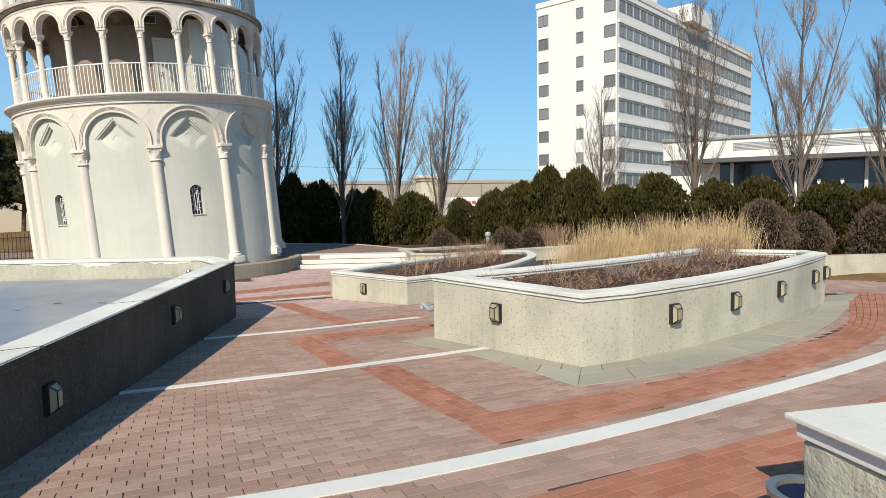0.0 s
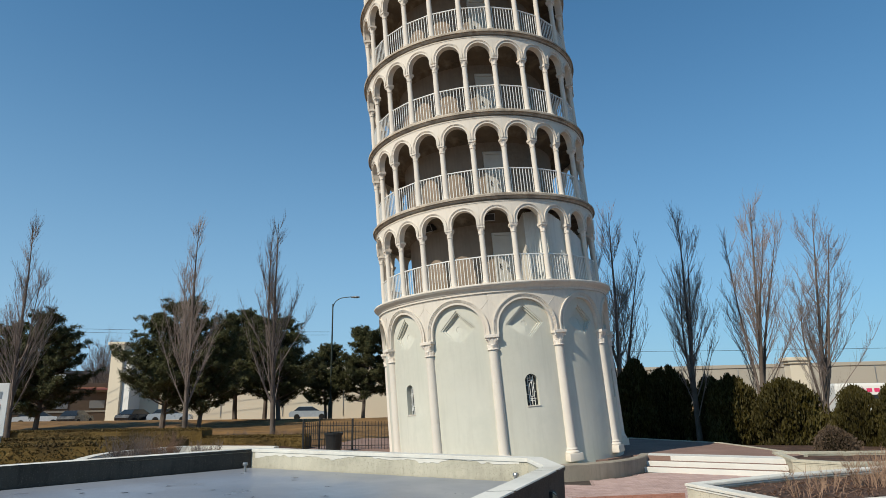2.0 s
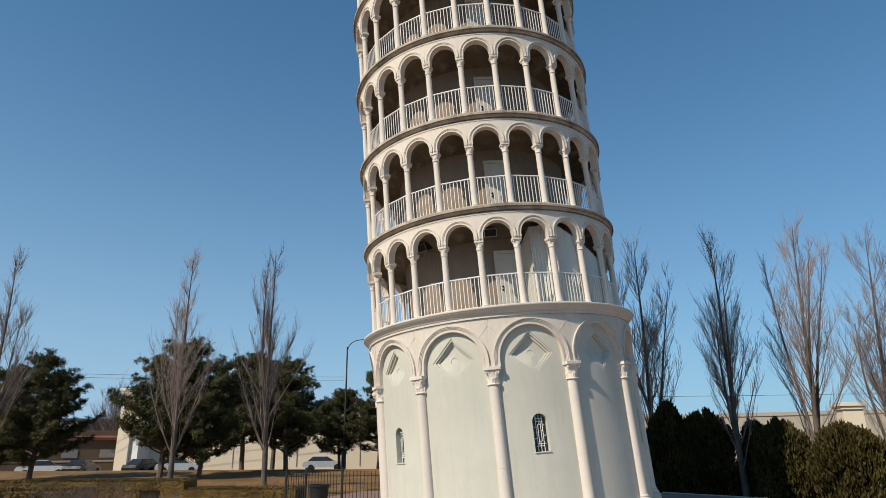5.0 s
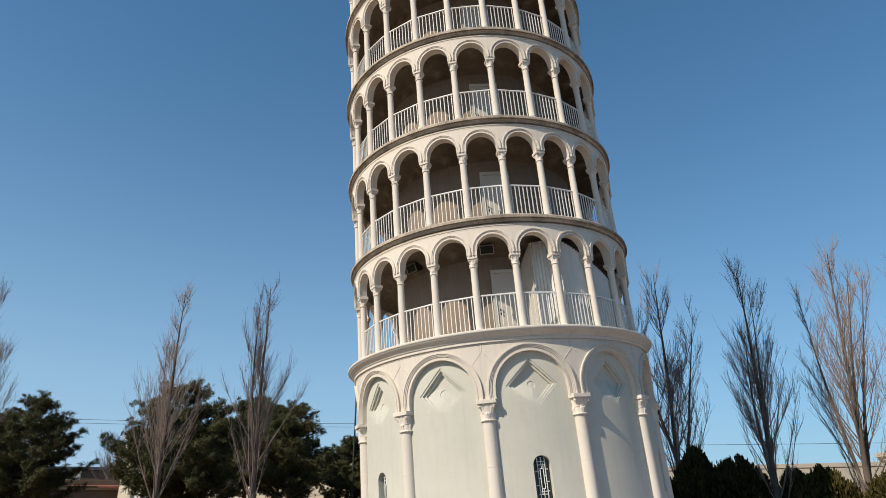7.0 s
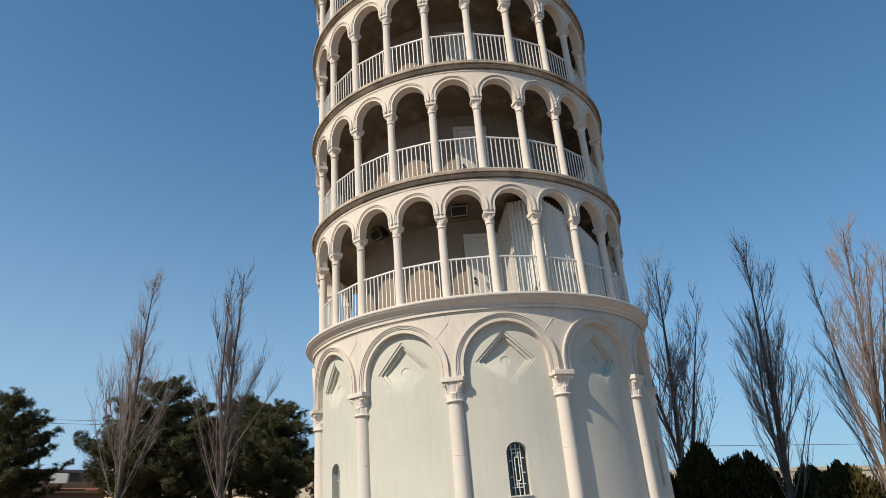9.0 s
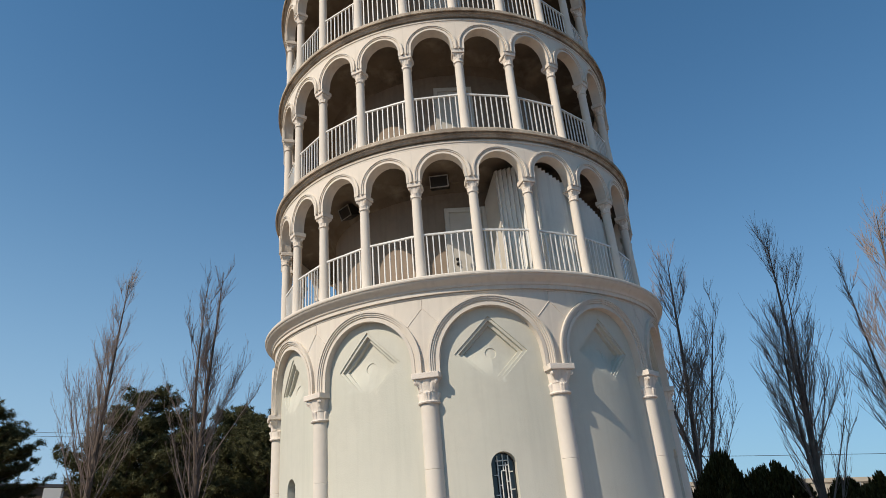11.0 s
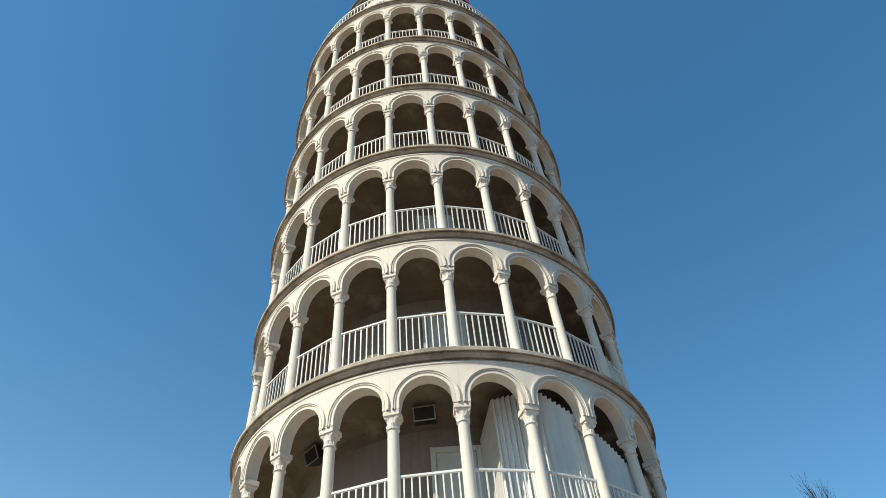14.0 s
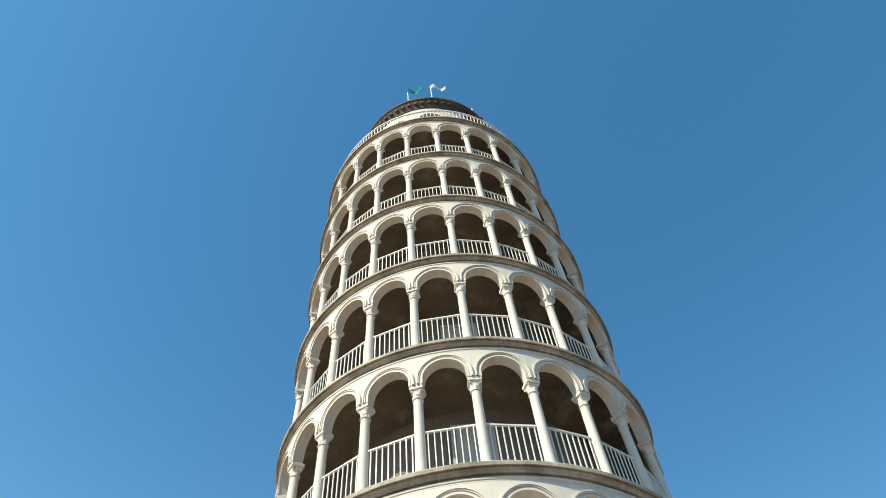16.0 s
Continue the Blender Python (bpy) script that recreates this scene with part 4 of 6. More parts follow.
e0, e1 = Vector((3.30, 26.75)), Vector((7.30, 25.40))
back = Vector((0.32, 0.95))
for k in range(3):
    bm = bmesh.new()
    p, q = e0 + back * 0.36 * k, e1 + back * 0.36 * k
    r_ = back * (1.5 - 0.36 * k)
    prism(bm, [(p.x, p.y), (q.x, q.y), (q.x + r_.x, q.y + r_.y), (p.x + r_.x, p.y + r_.y)], -0.56, -0.35 + 0.155 * k)
    bmesh.ops.bevel(bm, geom=[e for e in bm.edges if min(v.co.z for v in e.verts) > -0.5], offset=0.015, segments=2, affect="EDGES")
    st = part("step", bm, LINE, steps)
    if k < 2:                       # brick tread behind the white nosing
        bm = bmesh.new()
        p, q, r_ = p + back * 0.09, q + back * 0.09, back * 0.27
        prism(bm, [(p.x, p.y), (q.x, q.y), (q.x + r_.x, q.y + r_.y), (p.x + r_.x, p.y + r_.y)], -0.40 + 0.155 * k, -0.345 + 0.155 * k)
        part("tread", bm, RED, st, "brown brick tread")


def wall_lamp(x, y, z, nx, ny):
    """A caged bulkhead lamp on a wall that faces (nx, ny)."""
    t = thing("wall_lamp", "dark caged bulkhead lamp with yellowed glass on a wall", "wall lamp", pose(x, y, z, 0, 0, math.degrees(math.atan2(ny, nx))), "wall lamps")
    bm = bmesh.new()
    box(bm, (0.0, -0.085, -0.125), (0.045, 0.085, 0.125), 0.008)
    part("housing", bm, BLACK, t)
    base_, front = [(-0.075, -0.115), (0.075, -0.115), (0.075, 0.115), (-0.075, 0.115)], [(-0.045, -0.07), (0.045, -0.07), (0.045, 0.07), (-0.045, 0.07)]
    bm = bmesh.new()
    lo = [bm.verts.new((0.042, a, b)) for a, b in base_]
    hi = [bm.verts.new((0.098, a, b)) for a, b in front]
    bm.faces.new(hi)
    for k in range(4):
        bm.faces.new((lo[k], lo[(k + 1) % 4], hi[(k + 1) % 4], hi[k]))
    part("lens", bm, LENS, t)
    for k in range(4):
        q = (k + 1) % 4
        for p0, p1 in (((0.098, *front[k]), (0.098, *front[q])), ((0.046, *base_[k]), (0.098, *front[k])), ((0.046, *base_[k]), (0.046, *base_[q]))):
            bm = bmesh.new()
            tube(bm, [p0, p1], 0.0055, 5)
            part("cage_bar", bm, BLACK, t)


pw = Vector((0.24, 1.0)).normalized()
for y, z in ((8.45, 0.32), (11.85, 0.40), (15.0, 0.38)):
    x = 0.64 + 0.24 * (y - 15.95) - 0.03
    wall_lamp(x, y, z, pw.y, -pw.x)


def along(poly, k, f, z):
    a, b = Vector(poly[k]).to_2d(), Vector(poly[k + 1]).to_2d()
    p = a + (b - a) * f
    d = (b - a).normalized()
    nrm = Vector((d.y, -d.x))
    p -= nrm * 0.032
    wall_lamp(p.x, p.y, z, nrm.x, nrm.y)


along(PLANTER_A, 0, 0.50, 0.42)
along(PLANTER_A, 5, 0.5, 0.44)
along(PLANTER_A, 10, 0.2, 0.44)
along(PLANTER_A, 13, 0.4, 0.44)
along(PLANTER_A, 16, 0.3, 0.44)
along(PLANTER_A, 17, 0.8, 0.44)
along(PLANTER_B, 0, 0.46, -0.12)


# ---- trees and planting ----
def stick(verts, faces, pts, r0, r1, sides):
    """A thin tapered limb added to plain lists."""
    base = len(verts)
    n = len(pts)
    for i, p in enumerate(pts):
        d = (pts[min(i + 1, n - 1)] - pts[max(i - 1, 0)])
        d = d.normalized() if d.length > 1e-6 else Vector((0, 0, 1))
        a = d.cross(Vector((0.31, 0.95, 0.05))).normalized()
        b = d.cross(a)
        r = r0 + (r1 - r0) * i / (n - 1)
        for k in range(sides):
            t = 2 * math.pi * k / sides
            verts.append(tuple(p + r * (math.cos(t) * a + math.sin(t) * b)))
    for i in range(n - 1):
        for k in range(sides):
            q, w_ = base + i * sides, base + (i + 1) * sides
            faces.append((q + k, q + (k + 1) % sides, w_ + (k + 1) % sides, w_ + k))


def limb_path(p, d, length, bend, rnd, n, jitter):
    """A limb that bends towards the sky."""
    pts = [p.copy()]
    d = d.normalized()
    for _ in range(n):
        d = (d + Vector((rnd.gauss(0, jitter), rnd.gauss(0, jitter), bend / n))).normalized()
        pts.append(pts[-1] + d * (length / n))
    return pts


def poplar_meshes(seed, H, width, clear, leaders, bushy, plume=0.0):
    """Bare upright poplar: trunk and leaders in one mesh, all finer twigs in another. plume narrows the top half to a spire."""
    rnd = random.Random(seed)
    tv, tf, bv, bf = [], [], [], []
    r0 = 0.0125 * H
    trunk = limb_path(Vector((0, 0, -0.3)), Vector((0, 0, 1)), H * 0.97, 6.0, rnd, 14, 0.018)
    stick(tv, tf, trunk, r0, 0.010, 9)
    axes_ = [(trunk, H, r0, clear)]
    for k in range(leaders):
        i = rnd.randint(2, 4)
        a = seed + 6.28 * k / max(1, leaders) + rnd.uniform(-0.4, 0.4)
        L = H * rnd.uniform(0.50, 0.70)
        lean_ = rnd.uniform(0.15, 0.25) * width
        pth = limb_path(trunk[i], Vector((lean_ * math.cos(a), lean_ * math.sin(a), 1)), L, 0.7, rnd, 10, 0.03)
        stick(tv, tf, pth, r0 * 0.55, 0.008, 7)
        axes_.append((pth, L, r0 * 0.55, 0.10))
    for pth, L, rr, low_ in axes_:
        main = pth is trunk
        for k in range(int((64 if main else 34) * bushy)):
            t = low_ + (0.98 - low_) * rnd.random() ** (1.35 if plume and main else 1.1)
            f = t * (len(pth) - 1)
            i = min(int(f), len(pth) - 2)
            p = pth[i].lerp(pth[i + 1], f - i)
            a = rnd.uniform(0, 6.28)
            full = (1 - t) ** 0.75
            if plume and main and t > plume:
                full *= 0.62
            if plume and t <= plume:
                full = 1.35 - 0.75 * t / plume
            ln = (0.34 if main else 0.26) * H * full * rnd.uniform(0.45, 1.1) * (0.55 + 0.45 * width) + 0.35
            out = rnd.uniform(0.30, 0.75) * width * (0.75 if plume and t > plume else 1.0)
            b = limb_path(p, Vector((out * math.cos(a), out * math.sin(a), 1)), ln, 0.45, rnd, 6, 0.045)
            stick(bv, bf, b, max(0.009, 0.24 * rr * (1 - t) + 0.006), 0.005, 4)
            for _ in range(int(4 + ln * 3.6)):
                g = rnd.uniform(0.10, 1.0) ** 0.8 * 6
                j = min(int(g), 5)
                q = b[j].lerp(b[j + 1], g - j)
                way = (b[j + 1] - b[j]).normalized()
                c = rnd.uniform(0, 6.28)
                s1 = limb_path(q, way + Vector((0.36 * math.cos(c), 0.36 * math.sin(c), 0.12)), rnd.uniform(0.45, 1.25) * (0.5 + 0.15 * ln), 0.40, rnd, 4, 0.055)
                stick(bv, bf, s1, 0.0062, 0.0038, 3)
                for _ in range(3):
                    j2 = rnd.randint(0, 3)
                    e = rnd.uniform(0, 6.28)
                    s2_ = limb_path(s1[j2].lerp(s1[j2 + 1], rnd.random()), (s1[j2 + 1] - s1[j2]).normalized() + Vector((0.40 * math.cos(e), 0.40 * math.sin(e), 0.1)), rnd.uniform(0.22, 0.60), 0.25, rnd, 2, 0.06)
                    stick(bv, bf, s2_, 0.0046, 0.0027, 3)
    return raw("trunk", tv, tf, BARK, True), raw("twig_crown", bv, bf, TWIG)


def tree_at(kind, meshes, x, y, spin, size, label, group, names, lean=0.0):
    t = thing(kind, label, "tree", Matrix.Translation((x, y, land_z(x, y) - 0.1)) @ Matrix.Rotation(radians(lean), 4, "Y") @ Matrix.Rotation(spin, 4, "Z") @ Matrix.Scale(size, 4), group)
    for nm, me in zip(names, meshes):
        place(nm, me, t)
    return t


POP_A = poplar_meshes(3, 12.0, 1.05, 0.16, 2, 0.66)
POP_B = poplar_meshes(8, 12.0, 0.9, 0.12, 2, 0.58)
POP_C = poplar_meshes(21, 12.0, 1.25, 0.14, 3, 0.50)
POP_E = poplar_meshes(36, 12.0, 1.02, 0.12, 3, 0.50)
POP_F = poplar_meshes(52, 12.0, 1.08, 0.16, 1, 0.62, 0.42)
POP_G = poplar_meshes(57, 12.0, 0.9, 0.16, 1, 0.62, 0.40)
LBL = "bare upright poplar with grey-brown twigs and no leaves"
for k, (me, x, y, spin, h) in enumerate(((POP_A, 4.75, 43.8, 0.3, 14.1), (POP_B, 7.45, 37.2, 2.1, 11.9), (POP_E, 10.45, 37.5, 4.4, 12.5), (POP_C, 12.0, 34.4, 1.0, 10.8), (POP_C, 21.0, 32.8, 3.0, 8.8), (POP_C, 22.3, 26.9, 5.0, 13.0), (POP_A, 23.9, 22.4, 2.2, 12.0), (POP_B, 26.0, 20.0, 0.9, 11.5), (POP_F, -18.5, 36.4, 0.6, 12.4), (POP_G, -13.6, 36.4, 3.7, 12.2), (POP_F, -24.9, 31.9, 5.6, 11.4))):
    tree_at("poplar_tree", me, x, y, spin, h / 12.0, LBL, "bare poplars", ("trunk", "twig_crown"), (0.0, 1.3, 3.0, 3.5, 2.0, 1.0, 0.0, 0.0, -1.4, -0.3, 0.0)[k])
POP_D = poplar_meshes(40, 7.5, 1.9, 0.15, 4, 0.4)
tree_at("bare_tree", POP_D, -54.0, 76.5, 0.0, 1.5, "bare round-crowned tree behind the brown building", "far bare trees", ("trunk", "twig_crown"))
tree_at("bare_tree", POP_D, -58.5, 84.0, 2.0, 1.35, "bare round-crowned tree behind the brown building", "far bare trees", ("trunk", "twig_crown"))


def pine_meshes(seed, H, spread, foot):
    """A dark pine: trunk, spreading limbs and many tufts of needles."""
    rnd = random.Random(seed)
    tv, tf, nv, nf = [], [], [], []
    trunk = limb_path(Vector((0, 0, -0.3)), Vector((0, 0, 1)), H * 0.96, 0.3, rnd, 9, 0.04)
    stick(tv, tf, trunk, 0.022 * H, 0.02, 8)
    for k in range(int(11 * H)):
        t = rnd.uniform(foot, 0.99)
        f = t * 9
        i = min(int(f), 8)
        p = trunk[i].lerp(trunk[i + 1], f - i)
        a = rnd.uniform(0, 6.28)
        u = (t - foot) / (1 - foot)
        ln = spread * (0.25 + 0.95 * (1 - u) ** 0.75 * min(1, 0.55 + 1.6 * u)) * rnd.uniform(0.6, 1.12)
        b = limb_path(p, Vector((math.cos(a), math.sin(a), rnd.uniform(-0.05, 0.45))), ln, 0.35, rnd, 4, 0.09)
        stick(tv, tf, b, 0.028 + 0.012 * ln, 0.012, 4)
        for _ in range(int(7 + 7.5 * ln)):
            g = rnd.uniform(0.30, 1.0) * 4
            j = min(int(g), 3)
            c = b[j].lerp(b[j + 1], g - j) + Vector((rnd.gauss(0, 0.20), rnd.gauss(0, 0.20), rnd.gauss(0.08, 0.11)))
            for _ in range(30):
                d = Vector((rnd.gauss(0, 1), rnd.gauss(0, 1), rnd.gauss(0.45, 0.8))).normalized() * rnd.uniform(0.13, 0.31)
                s = d.cross(Vector((rnd.gauss(0, 1), rnd.gauss(0, 1), rnd.gauss(0, 1)))).normalized() * 0.024
                q = len(nv)
                e = c + Vector((rnd.gauss(0, 0.075), rnd.gauss(0, 0.075), rnd.gauss(0, 0.06)))
                nv.extend((tuple(e - s), tuple(e + s), tuple(e + d)))
                nf.append((q, q + 1, q + 2))
    return raw("trunk", tv, tf, BARK), raw("needles", nv, nf, PINEL)


PINE_A, PINE_B = pine_meshes(2, 9.0, 3.9, 0.14), pine_meshes(6, 9.0, 3.3, 0.24)
for me, x, y, spin, h in ((PINE_A, -36.6, 47.0, 0.0, 9.0), (PINE_A, -39.4, 45.8, 2.5, 8.2), (PINE_A, -27.2, 48.0, 1.9, 10.0), (PINE_A, -25.2, 49.5, 0.4, 8.4), (PINE_B, -27.4, 59.5, 4.0, 10.6), (PINE_A, -22.0, 56.6, 3.1, 9.2), (PINE_B, -24.2, 58.6, 0.8, 9.4), (PINE_B, -22.0, 68.5, 5.0, 8.4), (PINE_B, -17.9, 67.7, 2.7, 10.0), (PINE_B, -14.8, 69.0, 1.2, 9.4)):
    tree_at("pine_tree", me, x, y, spin, h / 9.0, "dark green pine with open spreading limbs", "pines on the lawn", ("trunk", "needles"))


def leafy_blob(seed, count, leaf, mat, shape, heart, rough=1.0):
    """A clipped or dense shrub of unit size: a solid heart, coloured as inner shade, under many small leaves. shape
    gives the radius at a height 0..1.
    """
    rnd = random.Random(seed)
    v, f = [], []
    for _ in range(count):
        h = rnd.random() ** 0.85
        a = rnd.uniform(0, 6.28)
        r = shape(h) * (0.84 + rough * (0.34 * noise.noise((math.cos(a) * 1.7, math.sin(a) * 1.7, h * 3.2 + seed * 3)) + 0.24 * noise.noise((math.cos(a) * 4.6, math.sin(a) * 4.6, h * 9 + seed)))) * rnd.uniform(0.74, 1.08)
        c = Vector((r * math.cos(a), r * math.sin(a), h * (1 + 0.12 * rough * noise.noise((math.cos(a) * 1.3, math.sin(a) * 1.3, seed * 5))) + rnd.gauss(0, 0.014)))
        d = Vector((math.cos(a), math.sin(a), rnd.uniform(0.2, 1.6))).normalized()
        d = (d + Vector((rnd.gauss(0, 0.35), rnd.gauss(0, 0.35), rnd.gauss(0, 0.35)))).normalized() * leaf * rnd.uniform(0.6, 1.3)
        s = d.cross(Vector((rnd.gauss(0, 1), rnd.gauss(0, 1), rnd.gauss(0, 1)))).normalized() * leaf * 0.36
        q = len(v)
        v.extend((tuple(c - s * 0.5), tuple(c + d * 0.5 - s), tuple(c + d), tuple(c + d * 0.5 + s)))
        f.append((q, q + 1, q + 2, q + 3))
    leaves = raw("leaves", v, f, mat)
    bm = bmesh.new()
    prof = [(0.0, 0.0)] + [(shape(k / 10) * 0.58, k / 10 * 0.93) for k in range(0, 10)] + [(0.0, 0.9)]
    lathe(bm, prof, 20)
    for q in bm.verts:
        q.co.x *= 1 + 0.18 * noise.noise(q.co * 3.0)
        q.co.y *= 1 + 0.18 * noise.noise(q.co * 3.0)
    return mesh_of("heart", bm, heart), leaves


def thuja_shape(h):
    return (0.95 + 0.16 * math.sin(h * 2.8)) * (1 - h ** 4.5) ** 0.5


def dome_shape(h):
    return (1 - h ** 2.4) ** 0.5 * (0.92 + 0.12 * math.sin(3 * h))


THUJAS = [leafy_blob(k, 13500, 0.070, THUJA, thuja_shape, HEART_SHADE, 1.25) for k in (1, 2, 6)]
DOMES = [leafy_blob(k, 6000, 0.06, BOXB, dome_shape, HEART_SHADE, 0.8) for k in (4, 5)]
for k, (x, y, r, h) in enumerate(((4.9, 39.3, 1.0, 3.95), (6.4, 39.0, 1.2, 3.5), (3.4, 40.2, 1.0, 3.2), (8.2, 37.7, 0.75, 3.1), (8.95, 36.4, 1.1, 3.1), (10.7, 34.9, 1.3, 3.0), (12.7, 33.1, 0.8, 2.6), (14.0, 31.6, 1.1, 2.9), (15.0, 30.8, 1.1, 3.2), (15.7, 29.3, 1.2, 3.65), (17.0, 28.5, 1.0, 3.5), (18.0, 26.6, 1.25, 2.7), (19.1, 25.7, 1.3, 3.1), (20.3, 23.3, 1.1, 2.7), (21.4, 22.2, 1.2, 2.85), (22.2, 19.7, 1.15, 2.5), (22.9, 18.6, 1.05, 2.3))):
    t = thing("arborvitae", "dense olive-green arborvitae shrub in the hedge", "shrub", Matrix.Translation((x, y, land_z(x, y) - 0.12)) @ Matrix.Rotation(k * 1.3, 4, "Z") @ Matrix.Diagonal((r, r, h, 1)), "arborvitae hedge")
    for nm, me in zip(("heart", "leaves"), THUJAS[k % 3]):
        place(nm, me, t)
for k, (x, y, r, h) in enumerate(((17.05, 18.1, 1.05, 2.0), (15.7, 22.1, 1.1, 1.55), (17.6, 21.0, 1.1, 1.5), (19.45, 18.4, 0.9, 1.5), (19.8, 16.3, 0.9, 1.8), (12.45, 27.4, 0.9, 1.35), (13.9, 27.8, 0.8, 1.25), (10.05, 28.9, 0.9, 1.3))):
    t = thing("round_bush", "rounded clipped leafless brown bush", "bush", Matrix.Translation((x, y, land_z(x, y) - 0.1)) @ Matrix.Rotation(k * 2.1, 4, "Z") @ Matrix.Diagonal((r, r, h, 1)), "clipped round bushes")
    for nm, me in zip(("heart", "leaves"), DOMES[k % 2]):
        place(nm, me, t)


def low_hedge(pts, width, height, label):
    """A clipped low hedge along a plan line."""
    t = thing("low_hedge", label, "hedge", None, "low clipped hedges")
    rnd = random.Random(len(pts) + int(pts[0][0] * 10))
    v, f = [], []
    bm = bmesh.new()
    L, R = offset_line(pts, width / 2 * 0.85), offset_line(pts, -width / 2 * 0.85)
    for i in range(len(pts) - 1):
        z = land_z(*pts[i])
        prism(bm, [L[i], R[i], R[i + 1], L[i + 1]], z - 0.15, z + height * 0.9)
        a, b = Vector(pts[i]), Vector(pts[i + 1])
        for _ in range(int((b - a).length * 1300)):
            p = a.lerp(b, rnd.random())
            d = (b - a).normalized()
            o = rnd.uniform(-1, 1)
            zz = z + height * (rnd.random() if abs(o) > 0.8 else rnd.uniform(0.88, 1.03))
            c = Vector((p.x - d.y * o * width / 2, p.y + d.x * o * width / 2, zz))
            e = Vector((rnd.gauss(0, 1), rnd.gauss(0, 1), rnd.gauss(0.4, 0.7))).normalized() * 0.075
            s = e.cross(Vector((rnd.gauss(0, 1), rnd.gauss(0, 1), 0.3))).normalized() * 0.03
            q = len(v)
            v.extend((tuple(c - s), tuple(c + s), tuple(c + e)))
            f.append((q, q + 1, q + 2))
    part("heart", bm, BOX, t)
    place("leaves", raw("leaves", v, f, BOX), t)


low_hedge([(-13.4, 24.6), (-16.5, 23.9), (-20.5, 22.5), (-26.0, 20.5)], 1.3, 0.62, "low clipped olive-brown hedge behind the pond")
low_hedge([(-10.9, 27.8), (-14.0, 28.6), (-18.3, 29.0), (-24.0, 27.6)], 1.1, 0.52, "low clipped olive-brown hedge on the lawn")
low_hedge([(-11.0, 34.6), (-16.0, 34.2), (-22.0, 33.6), (-30.0, 31.0)], 1.4, 0.62, "long clipped brown hedge on the lawn")


def twig_shrub(x, y, z, r, h, count, mat, label, seed):
    rnd = random.Random(seed)
    v, f = [], []
    for _ in range(count):
        a = rnd.uniform(0, 6.28)
        q = rnd.random() ** 0.6 * r * 0.5
        p = limb_path(Vector((q * math.cos(a), q * math.sin(a), -0.05)), Vector((rnd.uniform(0.1, 0.7) * math.cos(a), rnd.uniform(0.1, 0.7) * math.sin(a), 1)), h * rnd.uniform(0.55, 1.1), 0.3, rnd, 4, 0.12)
        stick(v, f, p, 0.007, 0.003, 3)
        for _ in range(5):
            j = rnd.randint(1, 3)
            s = limb_path(p[j], Vector((rnd.gauss(0, 0.6), rnd.gauss(0, 0.6), 1)), h * rnd.uniform(0.15, 0.4), 0.2, rnd, 2, 0.15)
            stick(v, f, s, 0.004, 0.002, 3)
    t = thing("bare_shrub", label, "shrub", Matrix.Translation((x, y, z)), "bare shrubs")
    place("twig_crown", raw("twig_crown", v, f, mat), t)


for k, (x, y, z, r, h, n) in enumerate(((-11.4, 21.6, 0.1, 0.8, 1.0, 110), (-11.2, 22.9, 0.1, 0.8, 0.95, 110), (-10.3, 24.0, 0.0, 0.7, 0.75, 80), (4.9, 17.4, 0.12, 0.5, 0.6, 14), (5.6, 18.2, 0.12, 0.5, 0.45, 14), (6.6, 18.9, 0.12, 0.6, 0.7, 34), (7.3, 19.2, 0.12, 0.6, 0.8, 40), (8.0, 19.8, 0.12, 0.6, 0.6, 30), (8.8, 21.0, 0.12, 0.6, 0.5, 28), (14.6, 26.9, 0.0, 0.9, 1.0, 100), (7.6, 11.4, 0.7, 0.5, 0.35, 40), (9.2, 12.0, 0.7, 0.6, 0.5, 60), (6.0, 10.6, 0.7, 0.5, 0.22, 35), (-12.4, 35.0, -0.3, 0.9, 0.9, 90), (-14.8, 35.2, -0.3, 0.9, 0.8, 90), (-20.0, 35.4, -0.3, 0.9, 0.9, 90))):
    twig_shrub(x, y, z, r, h, n, TWIGR if (k % 2 or 2 < k < 9) else TWIG, "leafless shrub of thin reddish-brown twigs" if (k % 2 or 2 < k < 9) else "leafless shrub of thin grey-brown twigs", 60 + k)

